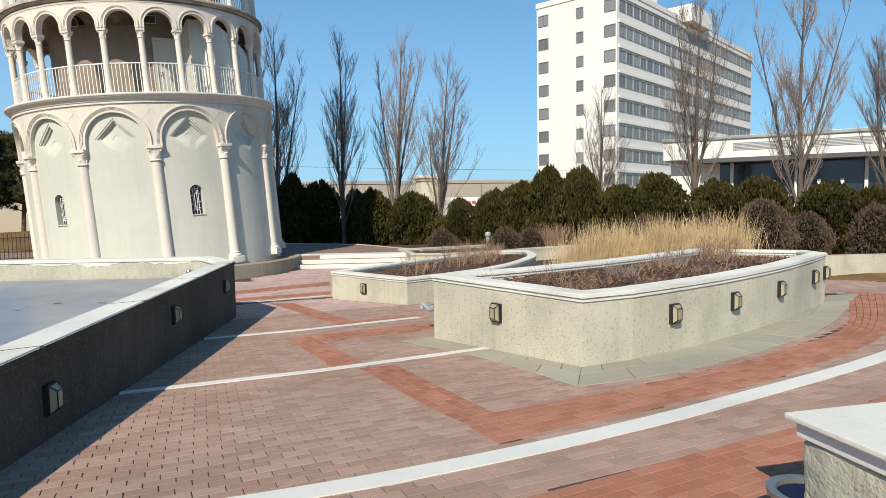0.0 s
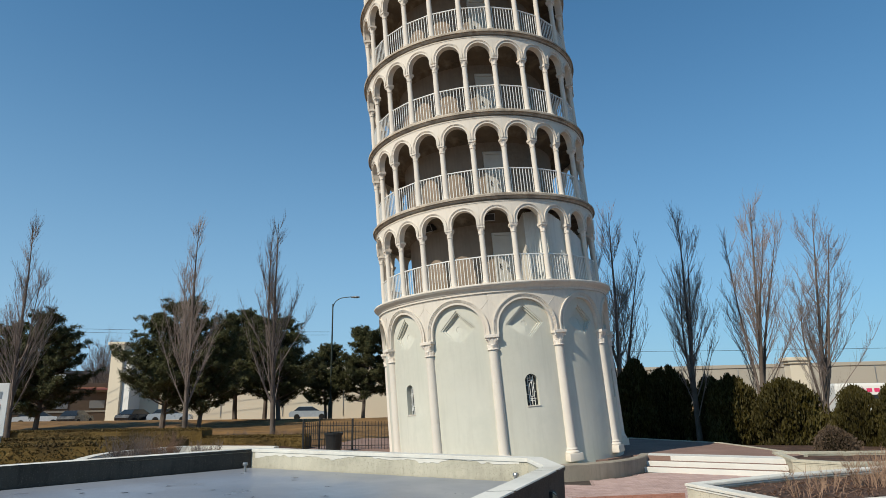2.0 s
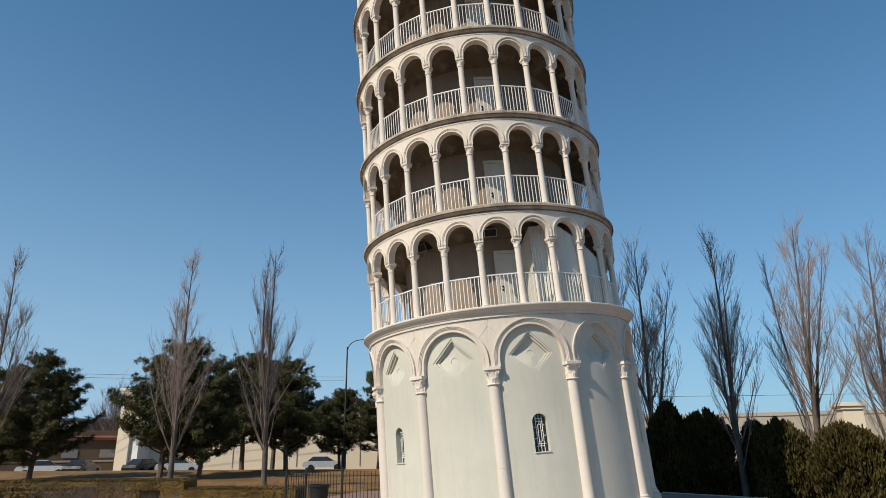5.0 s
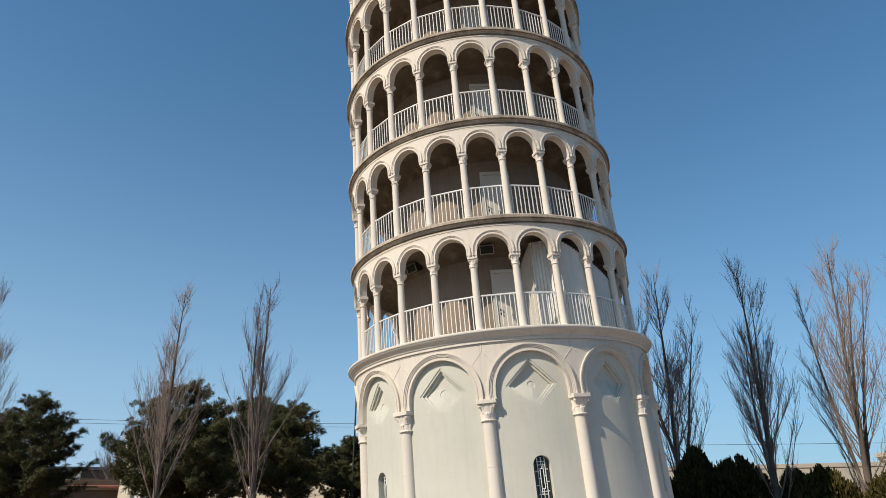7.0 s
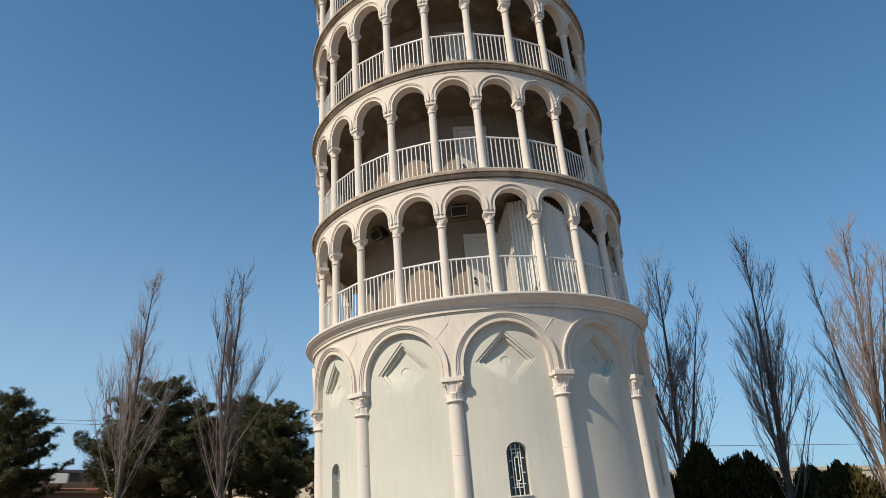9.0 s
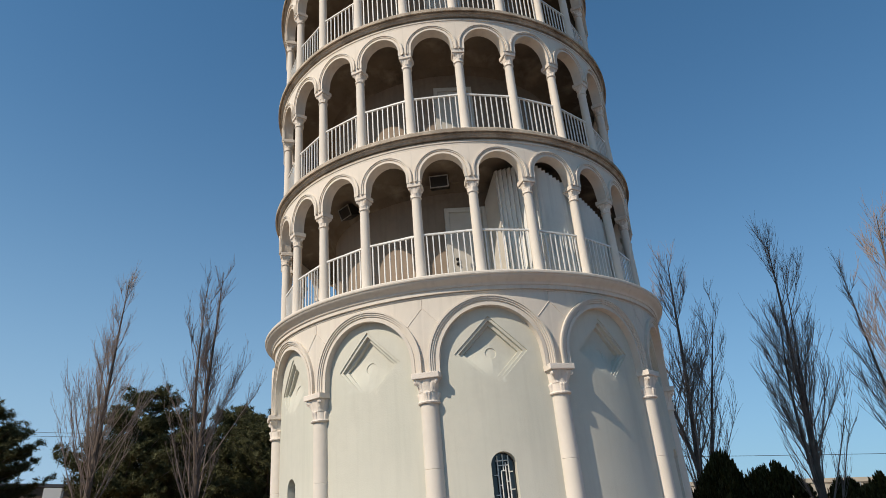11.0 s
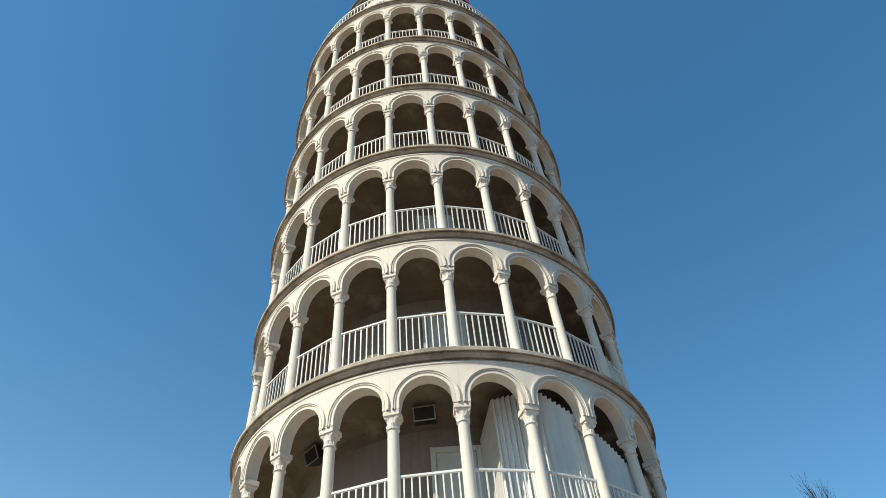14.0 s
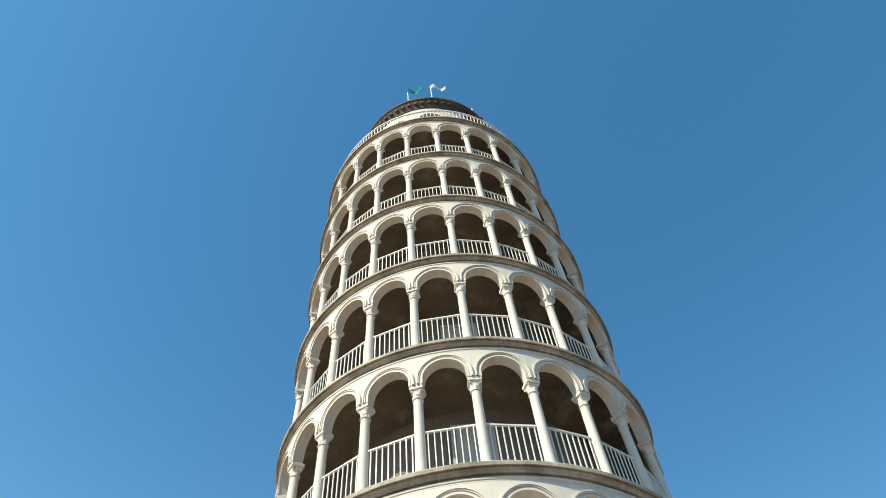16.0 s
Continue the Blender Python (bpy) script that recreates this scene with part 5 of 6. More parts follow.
rnd = random.Random(31)
for poly, top, count, growth in ((PLANTER_A, 0.70, 2600, 900), (PLANTER_B, 0.11, 1800, 250)):
    v, f = [], []
    xs_, ys_ = [p[0] for p in poly], [p[1] for p in poly]
    for _ in range(count * 4):                # loose bark chips on the bed
        x, y = rnd.uniform(min(xs_), max(xs_)), rnd.uniform(min(ys_), max(ys_))
        if not all(inside(x + a, y + b, poly) for a in (-0.33, 0.33) for b in (-0.33, 0.33)) or len(f) > count * 3:
            continue
        a, b = Vector((rnd.gauss(0, 1), rnd.gauss(0, 1), rnd.gauss(0, 0.35))).normalized(), Vector((rnd.gauss(0, 1), rnd.gauss(0, 1), rnd.gauss(0, 0.5))).normalized()
        c, q = Vector((x, y, top + rnd.uniform(-0.01, 0.03))), len(v)
        a, b = a * rnd.uniform(0.02, 0.06), b * rnd.uniform(0.01, 0.025)
        up = Vector((0, 0, 0.014))
        v.extend(tuple(p) for p in (c - a, c + b, c + a, c - b, c + up))
        f.extend(((q, q + 1, q + 4), (q + 1, q + 2, q + 4), (q + 2, q + 3, q + 4), (q + 3, q, q + 4)))
    tagged(place("bark_chips", raw("bark_chips", v, f, CHIP)), "loose dark bark chips on the planter bed", "bark chips", kind="stuff")
    v, f = [], []
    for _ in range(growth * 3):                # dead stems of the ground cover
        x, y = rnd.uniform(min(xs_), max(xs_)), rnd.uniform(min(ys_), max(ys_))
        if not all(inside(x + a, y + b, poly) for a in (-0.33, 0.33) for b in (-0.33, 0.33)) or noise.noise((x * 1.3, y * 1.3, 5.0)) < -0.05:
            continue
        stick(v, f, limb_path(Vector((x, y, top - 0.02)), Vector((rnd.gauss(0, 0.6), rnd.gauss(0, 0.6), 1)), rnd.uniform(0.08, 0.28), -0.1, rnd, 3, 0.25), 0.004, 0.002, 3)
    tagged(place("dead_stems", raw("dead_stems", v, f, TWIGR)), "thin dead brown stems standing in the planter bed", "dead plants", kind="stuff")
rnd = random.Random(77)
v, f = [], []
for _ in range(8500):                # tall ornamental grass
    t = rnd.random()
    x = 10.6 + 4.9 * t + rnd.gauss(0, 0.25)
    y = 19.5 - 1.9 * t + rnd.gauss(0, 0.45)
    clump = 0.75 + 0.35 * noise.noise((x * 1.5, y * 1.5, 0))
    h = rnd.uniform(1.15, 2.15) * clump * (1.1 if t > 0.1 else 0.8)
    p = limb_path(Vector((x, y, land_z(x, y) - 0.1)), Vector((rnd.gauss(0, 0.16), rnd.gauss(0, 0.16), 1)), h, -0.15, rnd, 3, 0.08)
    q = len(v)
    w_ = Vector((rnd.gauss(0, 1), rnd.gauss(0, 1), 0)).normalized() * 0.008
    for i, c in enumerate(p):
        k = 1 - 0.75 * i / 3
        v.extend((tuple(c - w_ * k), tuple(c + w_ * k)))
    for i in range(3):
        f.append((q + 2 * i, q + 2 * i + 1, q + 2 * i + 3, q + 2 * i + 2))
tagged(place("ornamental_grass", raw("ornamental_grass", v, f, REED)), "tall dry tan ornamental grass behind the planter", "grass", kind="stuff")
bm = bmesh.new()
prism(bm, [(8.7, 27.6), (18.2, 29.2), (14.2, 16.0), (24.5, 15.5), (25.5, 20.0), (20.0, 33.0), (9.0, 38.0), (3.0, 42.0), (3.0, 36.8), (7.4, 32.9), (8.1, 30.2)], lambda x, y: land_z(x, y) - 0.4, lambda x, y: max(land_z(x, y) - 0.06, -0.16 if y < 34 and x < 14 else -9))
bmesh.ops.triangulate(bm, faces=bm.faces[:])
tagged(place("mulch_bed", mesh_of("mulch_bed", bm, MULCH)), "dark bark mulch under the hedge", "mulch bed", kind="structure")
bm = bmesh.new()
prism(bm, [(-9.6, 28.0), (-9.6, 36.9), (-22.0, 37.5), (-22.0, 33.2), (-12.0, 33.6)], lambda x, y: land_z(x, y) - 0.4, lambda x, y: land_z(x, y) - 0.05)
bmesh.ops.triangulate(bm, faces=bm.faces[:])
tagged(place("mulch_bed", mesh_of("mulch_bed", bm, MULCH)), "dark bark mulch under the poplars", "mulch bed", kind="structure")

# ---- buildings in the distance ----
def facade_frame(p, q):
    """Pose whose x runs from p to q along a wall, z up, y into the building."""
    d = Vector((q[0] - p[0], q[1] - p[1], 0)).normalized()
    n_ = Vector((-d.y, d.x, 0))
    return Matrix(((d.x, n_.x, 0, p[0]), (d.y, n_.y, 0, p[1]), (0, 0, 1, 0), (0, 0, 0, 1))), math.hypot(q[0] - p[0], q[1] - p[1])


def window_unit(w_, h_):
    """A pane in a thin frame, shared by alike windows; its front is at y = 0."""
    bm = bmesh.new()
    box(bm, (-w_ / 2, 0.03, 0), (w_ / 2, 0.10, h_))
    pane_ = mesh_of("pane", bm, WINB)
    bm = bmesh.new()
    for lo, hi in (((-w_ / 2 - 0.08, -0.03, -0.1), (w_ / 2 + 0.08, 0.12, 0)), ((-w_ / 2 - 0.08, -0.03, h_), (w_ / 2 + 0.08, 0.12, h_ + 0.08)), ((-w_ / 2 - 0.08, -0.03, 0), (-w_ / 2, 0.12, h_)), ((w_ / 2, -0.03, 0), (w_ / 2 + 0.08, 0.12, h_)), ((-0.03, -0.01, 0), (0.03, 0.12, h_))):
        box(bm, lo, hi)
    return pane_, mesh_of("frame", bm, STEEL)


high = thing("office_block", "white nine-storey block with grey window bands", "building")
C0, C1, C2 = (45.4, 82.7), (51.0, 71.9), (99.9, 96.4)
back_ = (C0[0] + C2[0] - C1[0], C0[1] + C2[1] - C1[1])
bm = bmesh.new()
prism(bm, [C1, C2, back_, C0], -0.5, 29.3)
part("wall", bm, WHITEB, high)
bm = bmesh.new()
def lerp2(a, b, t):
    return (a[0] + (b[0] - a[0]) * t, a[1] + (b[1] - a[1]) * t)
prism(bm, [lerp2(C1, C0, 0.2), lerp2(C1, C2, 0.22), lerp2(C0, back_, 0.22), lerp2(C0, C1, 0.18)], 29.0, 32.5)
part("penthouse", bm, WHITEB, high)
bm = bmesh.new()
prism(bm, [(70.5, 80.0), (78.0, 83.8), (74.0, 92.0), (66.5, 88.0)], 29.0, 31.5)
part("lift_tower", bm, WHITEB, high)
bm = bmesh.new()
for a, b in ((C0, C1), (C1, C2)):
    m_, L_ = facade_frame(a, b)
    box(bm, (-0.1, -0.12, 29.0), (L_ + 0.1, 0.3, 29.7), m=m_)
part("parapet", bm, WHITEB, high)
FLOOR = 3.2
wide, slim, ribbon = window_unit(1.45, 1.35), window_unit(0.9, 1.25), window_unit(1.62, 1.3)
m_, L_ = facade_frame(C0, C1)
for k in range(9):
    z = 0.9 + FLOOR * k
    for u, unit in ((1.1, wide), (L_ * 0.56, slim), (L_ - 1.0, wide)):
        w_ = place("window", unit[0], high, m_ @ Matrix.Translation((u, -0.05, z)))
        place("frame", unit[1], w_)
m_, L_ = facade_frame(C1, C2)
for k in range(9):
    z = 0.9 + FLOOR * k
    for i in range(26):
        w_ = place("window", ribbon[0], high, m_ @ Matrix.Translation((1.4 + i * (L_ - 2.8) / 25, -0.05, z)))
        place("frame", ribbon[1], w_)
    bm = bmesh.new()
    box(bm, (0.3, -0.22, z + 1.62), (L_ - 0.3, -0.002, z + 1.95), m=m_)
    part("spandrel_band", bm, WHITEB, high)
sg = thing("roof_sign", "dark roof sign panel with unreadable bars on the white block", "sign", None)
m_, L_ = facade_frame(C1, C2)
bm = bmesh.new()
box(bm, (5.5, 1.0, 29.8), (13.0, 1.4, 32.0), m=m_)
part("panel", bm, ROOFG, sg)
for i in range(5):
    bm = bmesh.new()
    box(bm, (6.2 + i * 1.3, 0.94, 30.5), (7.1 + i * 1.3, 1.0, 31.4), m=m_)
    part("bar", bm, WHITEB, sg)

low = thing("glass_pavilion", "low modern building with a white roof slab and dark glass walls", "building")
A, B = (39.5, 47.5), (54.0, 31.0)
m_, L_ = facade_frame(A, B)
for nm, lo, hi, mat in (("roof", (-1.0, -1.6, 5.3), (L_ + 3, 22, 7.0), WHITEB), ("soffit", (2.2, -2.0, 4.95), (L_ + 3, 0.2, 5.3), ROOFG), ("wall", (-0.6, 0.0, -0.3), (3.4, 20, 5.0), WHITEB), ("glass_wall", (3.4, 0.4, -0.3), (L_ + 3, 0.6, 5.0), GLASSB), ("sill_band", (3.4, 0.25, 2.05), (L_ + 3, 0.38, 2.2), WHITEB), ("roof_edge", (-1.1, -1.75, 6.85), (L_ + 3, -1.55, 7.1), STEEL)):
    bm = bmesh.new()
    box(bm, lo, hi, 0.01, m_)
    part(nm, bm, mat, low)
for i in range(12):
    bm = bmesh.new()
    box(bm, (4.2 + i * 1.6, 0.1, -0.3), (4.45 + i * 1.6, 0.35, 4.95 if i % 3 == 0 else 3.4), 0.01, m_)
    part("mullion", bm, WHITEB, low)
for i in range(3):
    bm = bmesh.new()
    for j in range(6):
        box(bm, (4.5 + i * 5.5, -1.64, 5.9 + j * 0.11), (8.6 + i * 5.5, -1.602, 5.95 + j * 0.11), 0, m_)
    part("vent_grille", bm, STEEL, low)

ware = thing("warehouse", "long beige warehouse with a pilastered corner behind the trees", "building")
for a, b, h, wall_paint in (((-46.6, 72.0), (6.0, 88.0), 6.0, PLASTER), ((6.0, 88.0), (66.0, 78.0), 5.05, PLASTERG)):
    m_, L_ = facade_frame(a, b)
    bm = bmesh.new()
    box(bm, (0, 0, -1.2), (L_, 12, h), 0.02, m_)
    part("wall", bm, wall_paint, ware)
    bm = bmesh.new()
    box(bm, (0, -0.12, h - 0.3), (L_, -0.003, h + 0.1), 0.02, m_)
    part("parapet", bm, wall_paint, ware)
    for i in range(int(L_ / 7)):
        bm = bmesh.new()
        box(bm, (3 + i * 7.0, -0.05, 0), (3.08 + i * 7.0, -0.003, h - 0.3), 0, m_)
        part("joint_strip", bm, STEEL, ware)
for x, y, h in ((-47.3, 70.7, 8.5), (22.3, 65.7, 4.9)):
    bm = bmesh.new()
    box(bm, (x - 0.75, y - 0.75, -1.2), (x + 0.75, y + 0.75, h - 0.55), 0.03)
    box(bm, (x - 0.9, y - 0.9, h - 0.55), (x + 0.9, y + 0.9, h - 0.3), 0.03)
    box(bm, (x - 1.05, y - 1.05, h - 0.3), (x + 1.05, y + 1.05, h), 0.03)
    pl = part("pilaster", bm, PLASTER, ware, "beige pilaster with a stepped cap")
bm = bmesh.new()
box(bm, (-46.6, 70.3, -1.2), (-45.6, 73.5, 7.4), 0.02)
part("end_wall", bm, WHITEB, ware)

brown = thing("brown_building", "low brown brick building with a red-edged roof", "building")
m_, L_ = facade_frame((-76.0, 56.0), (-51.0, 76.0))
for nm, lo, hi, mat in (("wall", (0, 0, -1.2), (L_, 9, 3.1), BROWNB), ("roof", (-0.3, -0.3, 3.1), (L_ + 0.3, 9.3, 4.1), BROWNB), ("roof_edge", (L_ - 7, -0.36, 3.5), (L_ - 1.5, -0.304, 3.62), REDP), ("rooftop_unit", (L_ - 7.5, 2.0, 4.1), (L_ - 5.8, 4.0, 5.2), WHITEB)):
    bm = bmesh.new()
    box(bm, lo, hi, 0.02, m_)
    part(nm, bm, mat, brown)
for i in range(4):
    bm = bmesh.new()
    box(bm, (L_ - 3.0 - 3.8 * i, -0.06, 1.2), (L_ - 1.4 - 3.8 * i, -0.003, 2.1), 0.01, m_)
    part("window", bm, WINB, brown)


def car(x, y, heading, mat, label):
    """A small parked saloon."""
    t = thing("car", label, "car", pose(x, y, land_z(x, y) - 0.08, 0, 0, heading), "parked cars")
    bm = bmesh.new()
    prof = [(-2.2, 0.35), (-2.25, 0.65), (-2.1, 0.92), (-1.35, 1.0), (1.0, 0.98), (2.0, 0.82), (2.22, 0.6), (2.2, 0.32)]
    for s in (-0.86, 0.86):
        bm.faces.new([bm.verts.new((px, s, pz)) for px, pz in prof])
    fs = bm.faces[:]
    vs0, vs1 = fs[0].verts[:], fs[1].verts[:]
    for i in range(len(prof)):
        j = (i + 1) % len(prof)
        bm.faces.new((vs0[i], vs0[j], vs1[j], vs1[i]))
    part("body", bm, mat, t)
    bm = bmesh.new()
    lo = [(-1.75, 0.97), (1.15, 0.96)]
    hi = [(-1.2, 1.42), (0.35, 1.42)]
    q = []
    for s, k in ((-1, 0.80), (1, 0.80)):
        q.append([bm.verts.new((lo[0][0], s * k, lo[0][1])), bm.verts.new((lo[1][0], s * k, lo[1][1])), bm.verts.new((hi[1][0], s * 0.62, hi[1][1])), bm.verts.new((hi[0][0], s * 0.62, hi[0][1]))])
    bm.faces.new(q[0]), bm.faces.new(q[1])
    for i in range(4):
        bm.faces.new((q[0][i], q[0][(i + 1) % 4], q[1][(i + 1) % 4], q[1][i]))
    part("cabin_glass", bm, GLASSDK, t)
    bm = bmesh.new()
    box(bm, (-1.18, -0.6, 1.40), (0.33, 0.6, 1.46), 0.02)
    part("roof", bm, mat, t)
    for wx in (-1.35, 1.4):
        for wy in (-0.8, 0.8):
            bm = bmesh.new()
            lathe(bm, [(0, -0.1), (0.2, -0.1), (0.31, -0.09), (0.33, 0), (0.31, 0.09), (0.2, 0.1), (0, 0.1)], 18, m=Matrix.Translation((wx, wy, 0.33)) @ Matrix.Rotation(math.pi / 2, 4, "X"))
            part("wheel", bm, TYRE, t)


bm = bmesh.new()
box(bm, (L_ - 15, 9.4, -1.2), (L_ + 1.5, 16, 5.6), 0.02, m_)
part("rear_wing", bm, BROWNB, brown)
bm = bmesh.new()
box(bm, (L_ - 15.2, 9.1, 5.6), (L_ + 1.7, 16.3, 5.95), 0.02, m_)
part("rear_roof", bm, ROOFG, brown)
bm = bmesh.new()
box(bm, (L_ - 3.6, -1.3, 3.3), (L_ + 0.2, -0.4, 3.5), 0.05, m_)
part("awning", bm, AWNING, brown, "faded red awning")
bm = bmesh.new()
box(bm, (0.2, -0.05, 0.75), (L_ - 0.2, -0.003, 0.95), 0.01, m_)
part("stone_band", bm, PLASTERG, brown)


car(-47.9, 65.3, 105, CARS[0], "black car parked before the brown building")
car(-43.3, 68.6, 85, CARS[0], "black car parked along the beige wall")
car(-40.2, 70.0, 20, CARS[1], "silver-blue car parked along the beige wall")
car(-50.2, 62.9, 35, CARS[2], "white car parked before the brown building")
car(-26.6, 75.9, 18, CARS[1], "silver-blue car parked along the beige wall")

bus = thing("coach", "white coach with unreadable red bars parked behind the hedge", "coach", pose(22.18, 57.74, -0.49, 0, 0, -8))
for nm, lo, hi, mat in (("body", (-0.2, 0, 0.45), (9.5, 2.4, 3.0), WHITEB), ("window_band", (0.3, -0.02, 1.5), (9.2, -0.003, 2.15), GLASSDK)):
    bm = bmesh.new()
    box(bm, lo, hi, 0.18 if nm == "body" else 0.004)
    part(nm, bm, mat, bus)
for i in range(7):
    bm = bmesh.new()
    box(bm, (0.4 + 0.5 * i, -0.02, 2.35), (0.75 + 0.5 * i, -0.003, 2.62))
    part("bar", bm, FLAGR, bus)
for wx in (1.8, 7.3):
    bm = bmesh.new()
    lathe(bm, [(0, -0.12), (0.3, -0.12), (0.44, -0.1), (0.47, 0), (0.44, 0.1), (0.3, 0.12), (0, 0.12)], 20, m=Matrix.Translation((wx, 0.1, 0.47)) @ Matrix.Rotation(math.pi / 2, 4, "X"))
    part("wheel", bm, TYRE, bus)

lamp = thing("street_lamp", "dark green street lamp post with a curved arm and cobra head", "street lamp", Matrix.Translation((-20.9, 66.5, land_z(-20.9, 66.5) + 0.68)))
bm = bmesh.new()
lathe(bm, [(0, -0.85), (0.22, -0.85), (0.22, 1.1), (0.14, 1.25), (0.10, 1.3), (0.065, 11.0), (0, 11.0)], 14)
part("post", bm, GREENP, lamp)
bm = bmesh.new()
tube(bm, smooth_line([(0, 0, 10.6), (0.3, -0.1, 11.2), (1.0, -0.2, 11.55), (2.1, -0.4, 11.6)], 5), 0.045, 8)
part("arm", bm, GREENP, lamp)
bm = bmesh.new()
lathe(bm, [(0, -0.42), (0.12, -0.40), (0.2, -0.1), (0.22, 0.2), (0.15, 0.42), (0, 0.45)], 14, m=Matrix.Translation((2.5, -0.45, 11.55)) @ Matrix.Rotation(math.pi / 2, 4, "Y") @ Matrix.Diagonal((0.55, 1, 1, 1)))
part("head", bm, STEEL, lamp)

for a, b, z0, z1 in (((-60, 60), (-24, 74), 9.4, 9.0), ((-60, 60.5), (-24, 74.5), 9.8, 9.4), ((3, 66), (48, 66), 5.9, 5.6)):
    w_ = thing("overhead_wire", "thin black overhead wire sagging across the sky", "wire", None, "overhead wires")
    bm = bmesh.new()
    tube(bm, [(a[0] + (b[0] - a[0]) * t / 10, a[1] + (b[1] - a[1]) * t / 10, z0 + (z1 - z0) * t / 10 - 0.6 * (t / 10) * (1 - t / 10)) for t in range(11)], 0.02, 4)
    part("strand", bm, BLACK, w_)

# black railing and bin beside the tower
fence = thing("metal_fence", "black picket fence beside the tower", "fence")
fp = [(-9.2, 29.3), (-8.9, 30.3), (-7.4, 30.0), (-5.6, 30.3), (-4.8, 30.5)]
bm = bmesh.new()
box(bm, (-0.009, -0.009, 0), (0.009, 0.009, 1.08))
picket = mesh_of("picket", bm, BLACK)
bm = bmesh.new()
box(bm, (-0.035, -0.035, 0), (0.035, 0.035, 1.2), 0.006)
post = mesh_of("post", bm, BLACK)
fz = -0.05
for a, b in zip(fp, fp[1:]):
    L_ = math.hypot(b[0] - a[0], b[1] - a[1])
    place("post", post, fence, Matrix.Translation((a[0], a[1], fz)))
    for h in (0.15, 0.92):
        bm = bmesh.new()
        tube(bm, [(a[0], a[1], fz + h), (b[0], b[1], fz + h)], 0.016, 4)
        part("rail", bm, BLACK, fence)
    for i in range(1, int(L_ / 0.13)):
        t = i * 0.13 / L_
        place("picket", picket, fence, Matrix.Translation((a[0] + (b[0] - a[0]) * t, a[1] + (b[1] - a[1]) * t, fz)))
bin_ = thing("litter_bin", "black round litter bin by the fence", "litter bin", Matrix.Translation((-7.85, 29.0, -0.15)))
bm = bmesh.new()
lathe(bm, [(0, 0), (0.27, 0), (0.33, 0.75), (0.30, 0.75), (0.26, 0.1), (0, 0.1)], 24)
part("body", bm, BLACK, bin_)
bm = bmesh.new()
lathe(bm, [(0.30, 0.72), (0.36, 0.72), (0.36, 0.80), (0.30, 0.80)], 24, closed=True)
part("rim", bm, BLACK, bin_)

cw = thing("garden_wall", "low curved white concrete wall behind the pond", "wall")
bm = bmesh.new()
line = smooth_line([(-11.2, 17.7), (-11.7, 19.6), (-12.7, 22.5), (-11.9, 24.9), (-10.0, 25.1), (-8.4, 24.9)], 6)
Lw, Rw = offset_line(line, 0.14), offset_line(line, -0.14)
for i in range(len(line) - 1):
    prism(bm, [Lw[i], Rw[i], Rw[i + 1], Lw[i + 1]], -0.6, 0.45)
part("wall", bm, COPING, cw)
cw2 = thing("garden_wall", "low curved cream wall at the end of the walk", "wall")
bm = bmesh.new()
line = smooth_line([(12.2, 14.3), (14.0, 14.9), (17.0, 14.6), (20.0, 13.4)], 6)
Lw, Rw = offset_line(line, 0.14), offset_line(line, -0.14)
for i in range(len(line) - 1):
    prism(bm, [Lw[i], Rw[i], Rw[i + 1], Lw[i + 1]], -0.6, 0.28)
part("wall", bm, CONC, cw2)

board = thing("notice_board", "white notice board with unreadable red and grey bars on posts", "sign", pose(-19.35, 24.75, -0.1, 0, 0, 25))
bm = bmesh.new()
box(bm, (-0.7, -0.03, 0.9), (0.7, 0.03, 2.75), 0.01)
part("panel", bm, RAILW, board)
for lo, hi, mat in (((-0.5, -0.04, 1.2), (0.5, -0.032, 2.0), REDP), ((-0.5, -0.04, 2.2), (0.5, -0.032, 2.45), STEEL)):
    bm = bmesh.new()
    box(bm, lo, hi)
    part("bar", bm, mat, board)
for x in (-0.6, 0.6):
    bm = bmesh.new()
    tube(bm, [(x, 0.06, 0), (x, 0.06, 2.7)], 0.04, 8)
    part("post", bm, STEEL, board)

for x, y in [(12.9, 30.2)]:
    bo = thing("path_light", "short grey bollard light with a domed cap", "bollard light", Matrix.Translation((x, y, land_z(x, y) - 0.08)))
    bm = bmesh.new()
    lathe(bm, [(0, 0), (0.09, 0), (0.09, 0.85), (0, 0.85)], 16)
    part("post", bm, BENCHM, bo)
    bm = bmesh.new()
    lathe(bm, [(0.0, 0.85), (0.14, 0.87), (0.15, 0.98), (0.10, 1.06), (0, 1.09)], 16)
    part("cap", bm, BENCHM, bo)

# bench at the planter and the pedestal by the walk
bench = thing("bench", "low grey perforated metal bench behind the planter corner", "bench", pose(3.36, 11.72, ground_z(3.4, 12.0) + 0.0, 0, 0, 8))
bm = bmesh.new()
prev = None
for i in range(15):
    t = i / 14
    y = -0.02 + 0.46 * t
    z = 0.40 - 0.05 * math.sin(math.pi * t) + (0.0 if 0.1 < t < 0.9 else 0.02)
    tube(bm, [(0.0, y, z), (1.5, y, z)], 0.011, 5)
part("seat", bm, BENCHM, bench)
for x in (0.0, 1.5):
    bm = bmesh.new()
    tube(bm, smooth_line([(x, -0.06, 0.34), (x, -0.05, 0.43), (x, 0.2, 0.36), (x, 0.45, 0.43), (x, 0.46, 0.34)], 6), 0.03, 8)
    part("end_tube", bm, BENCHM, bench)
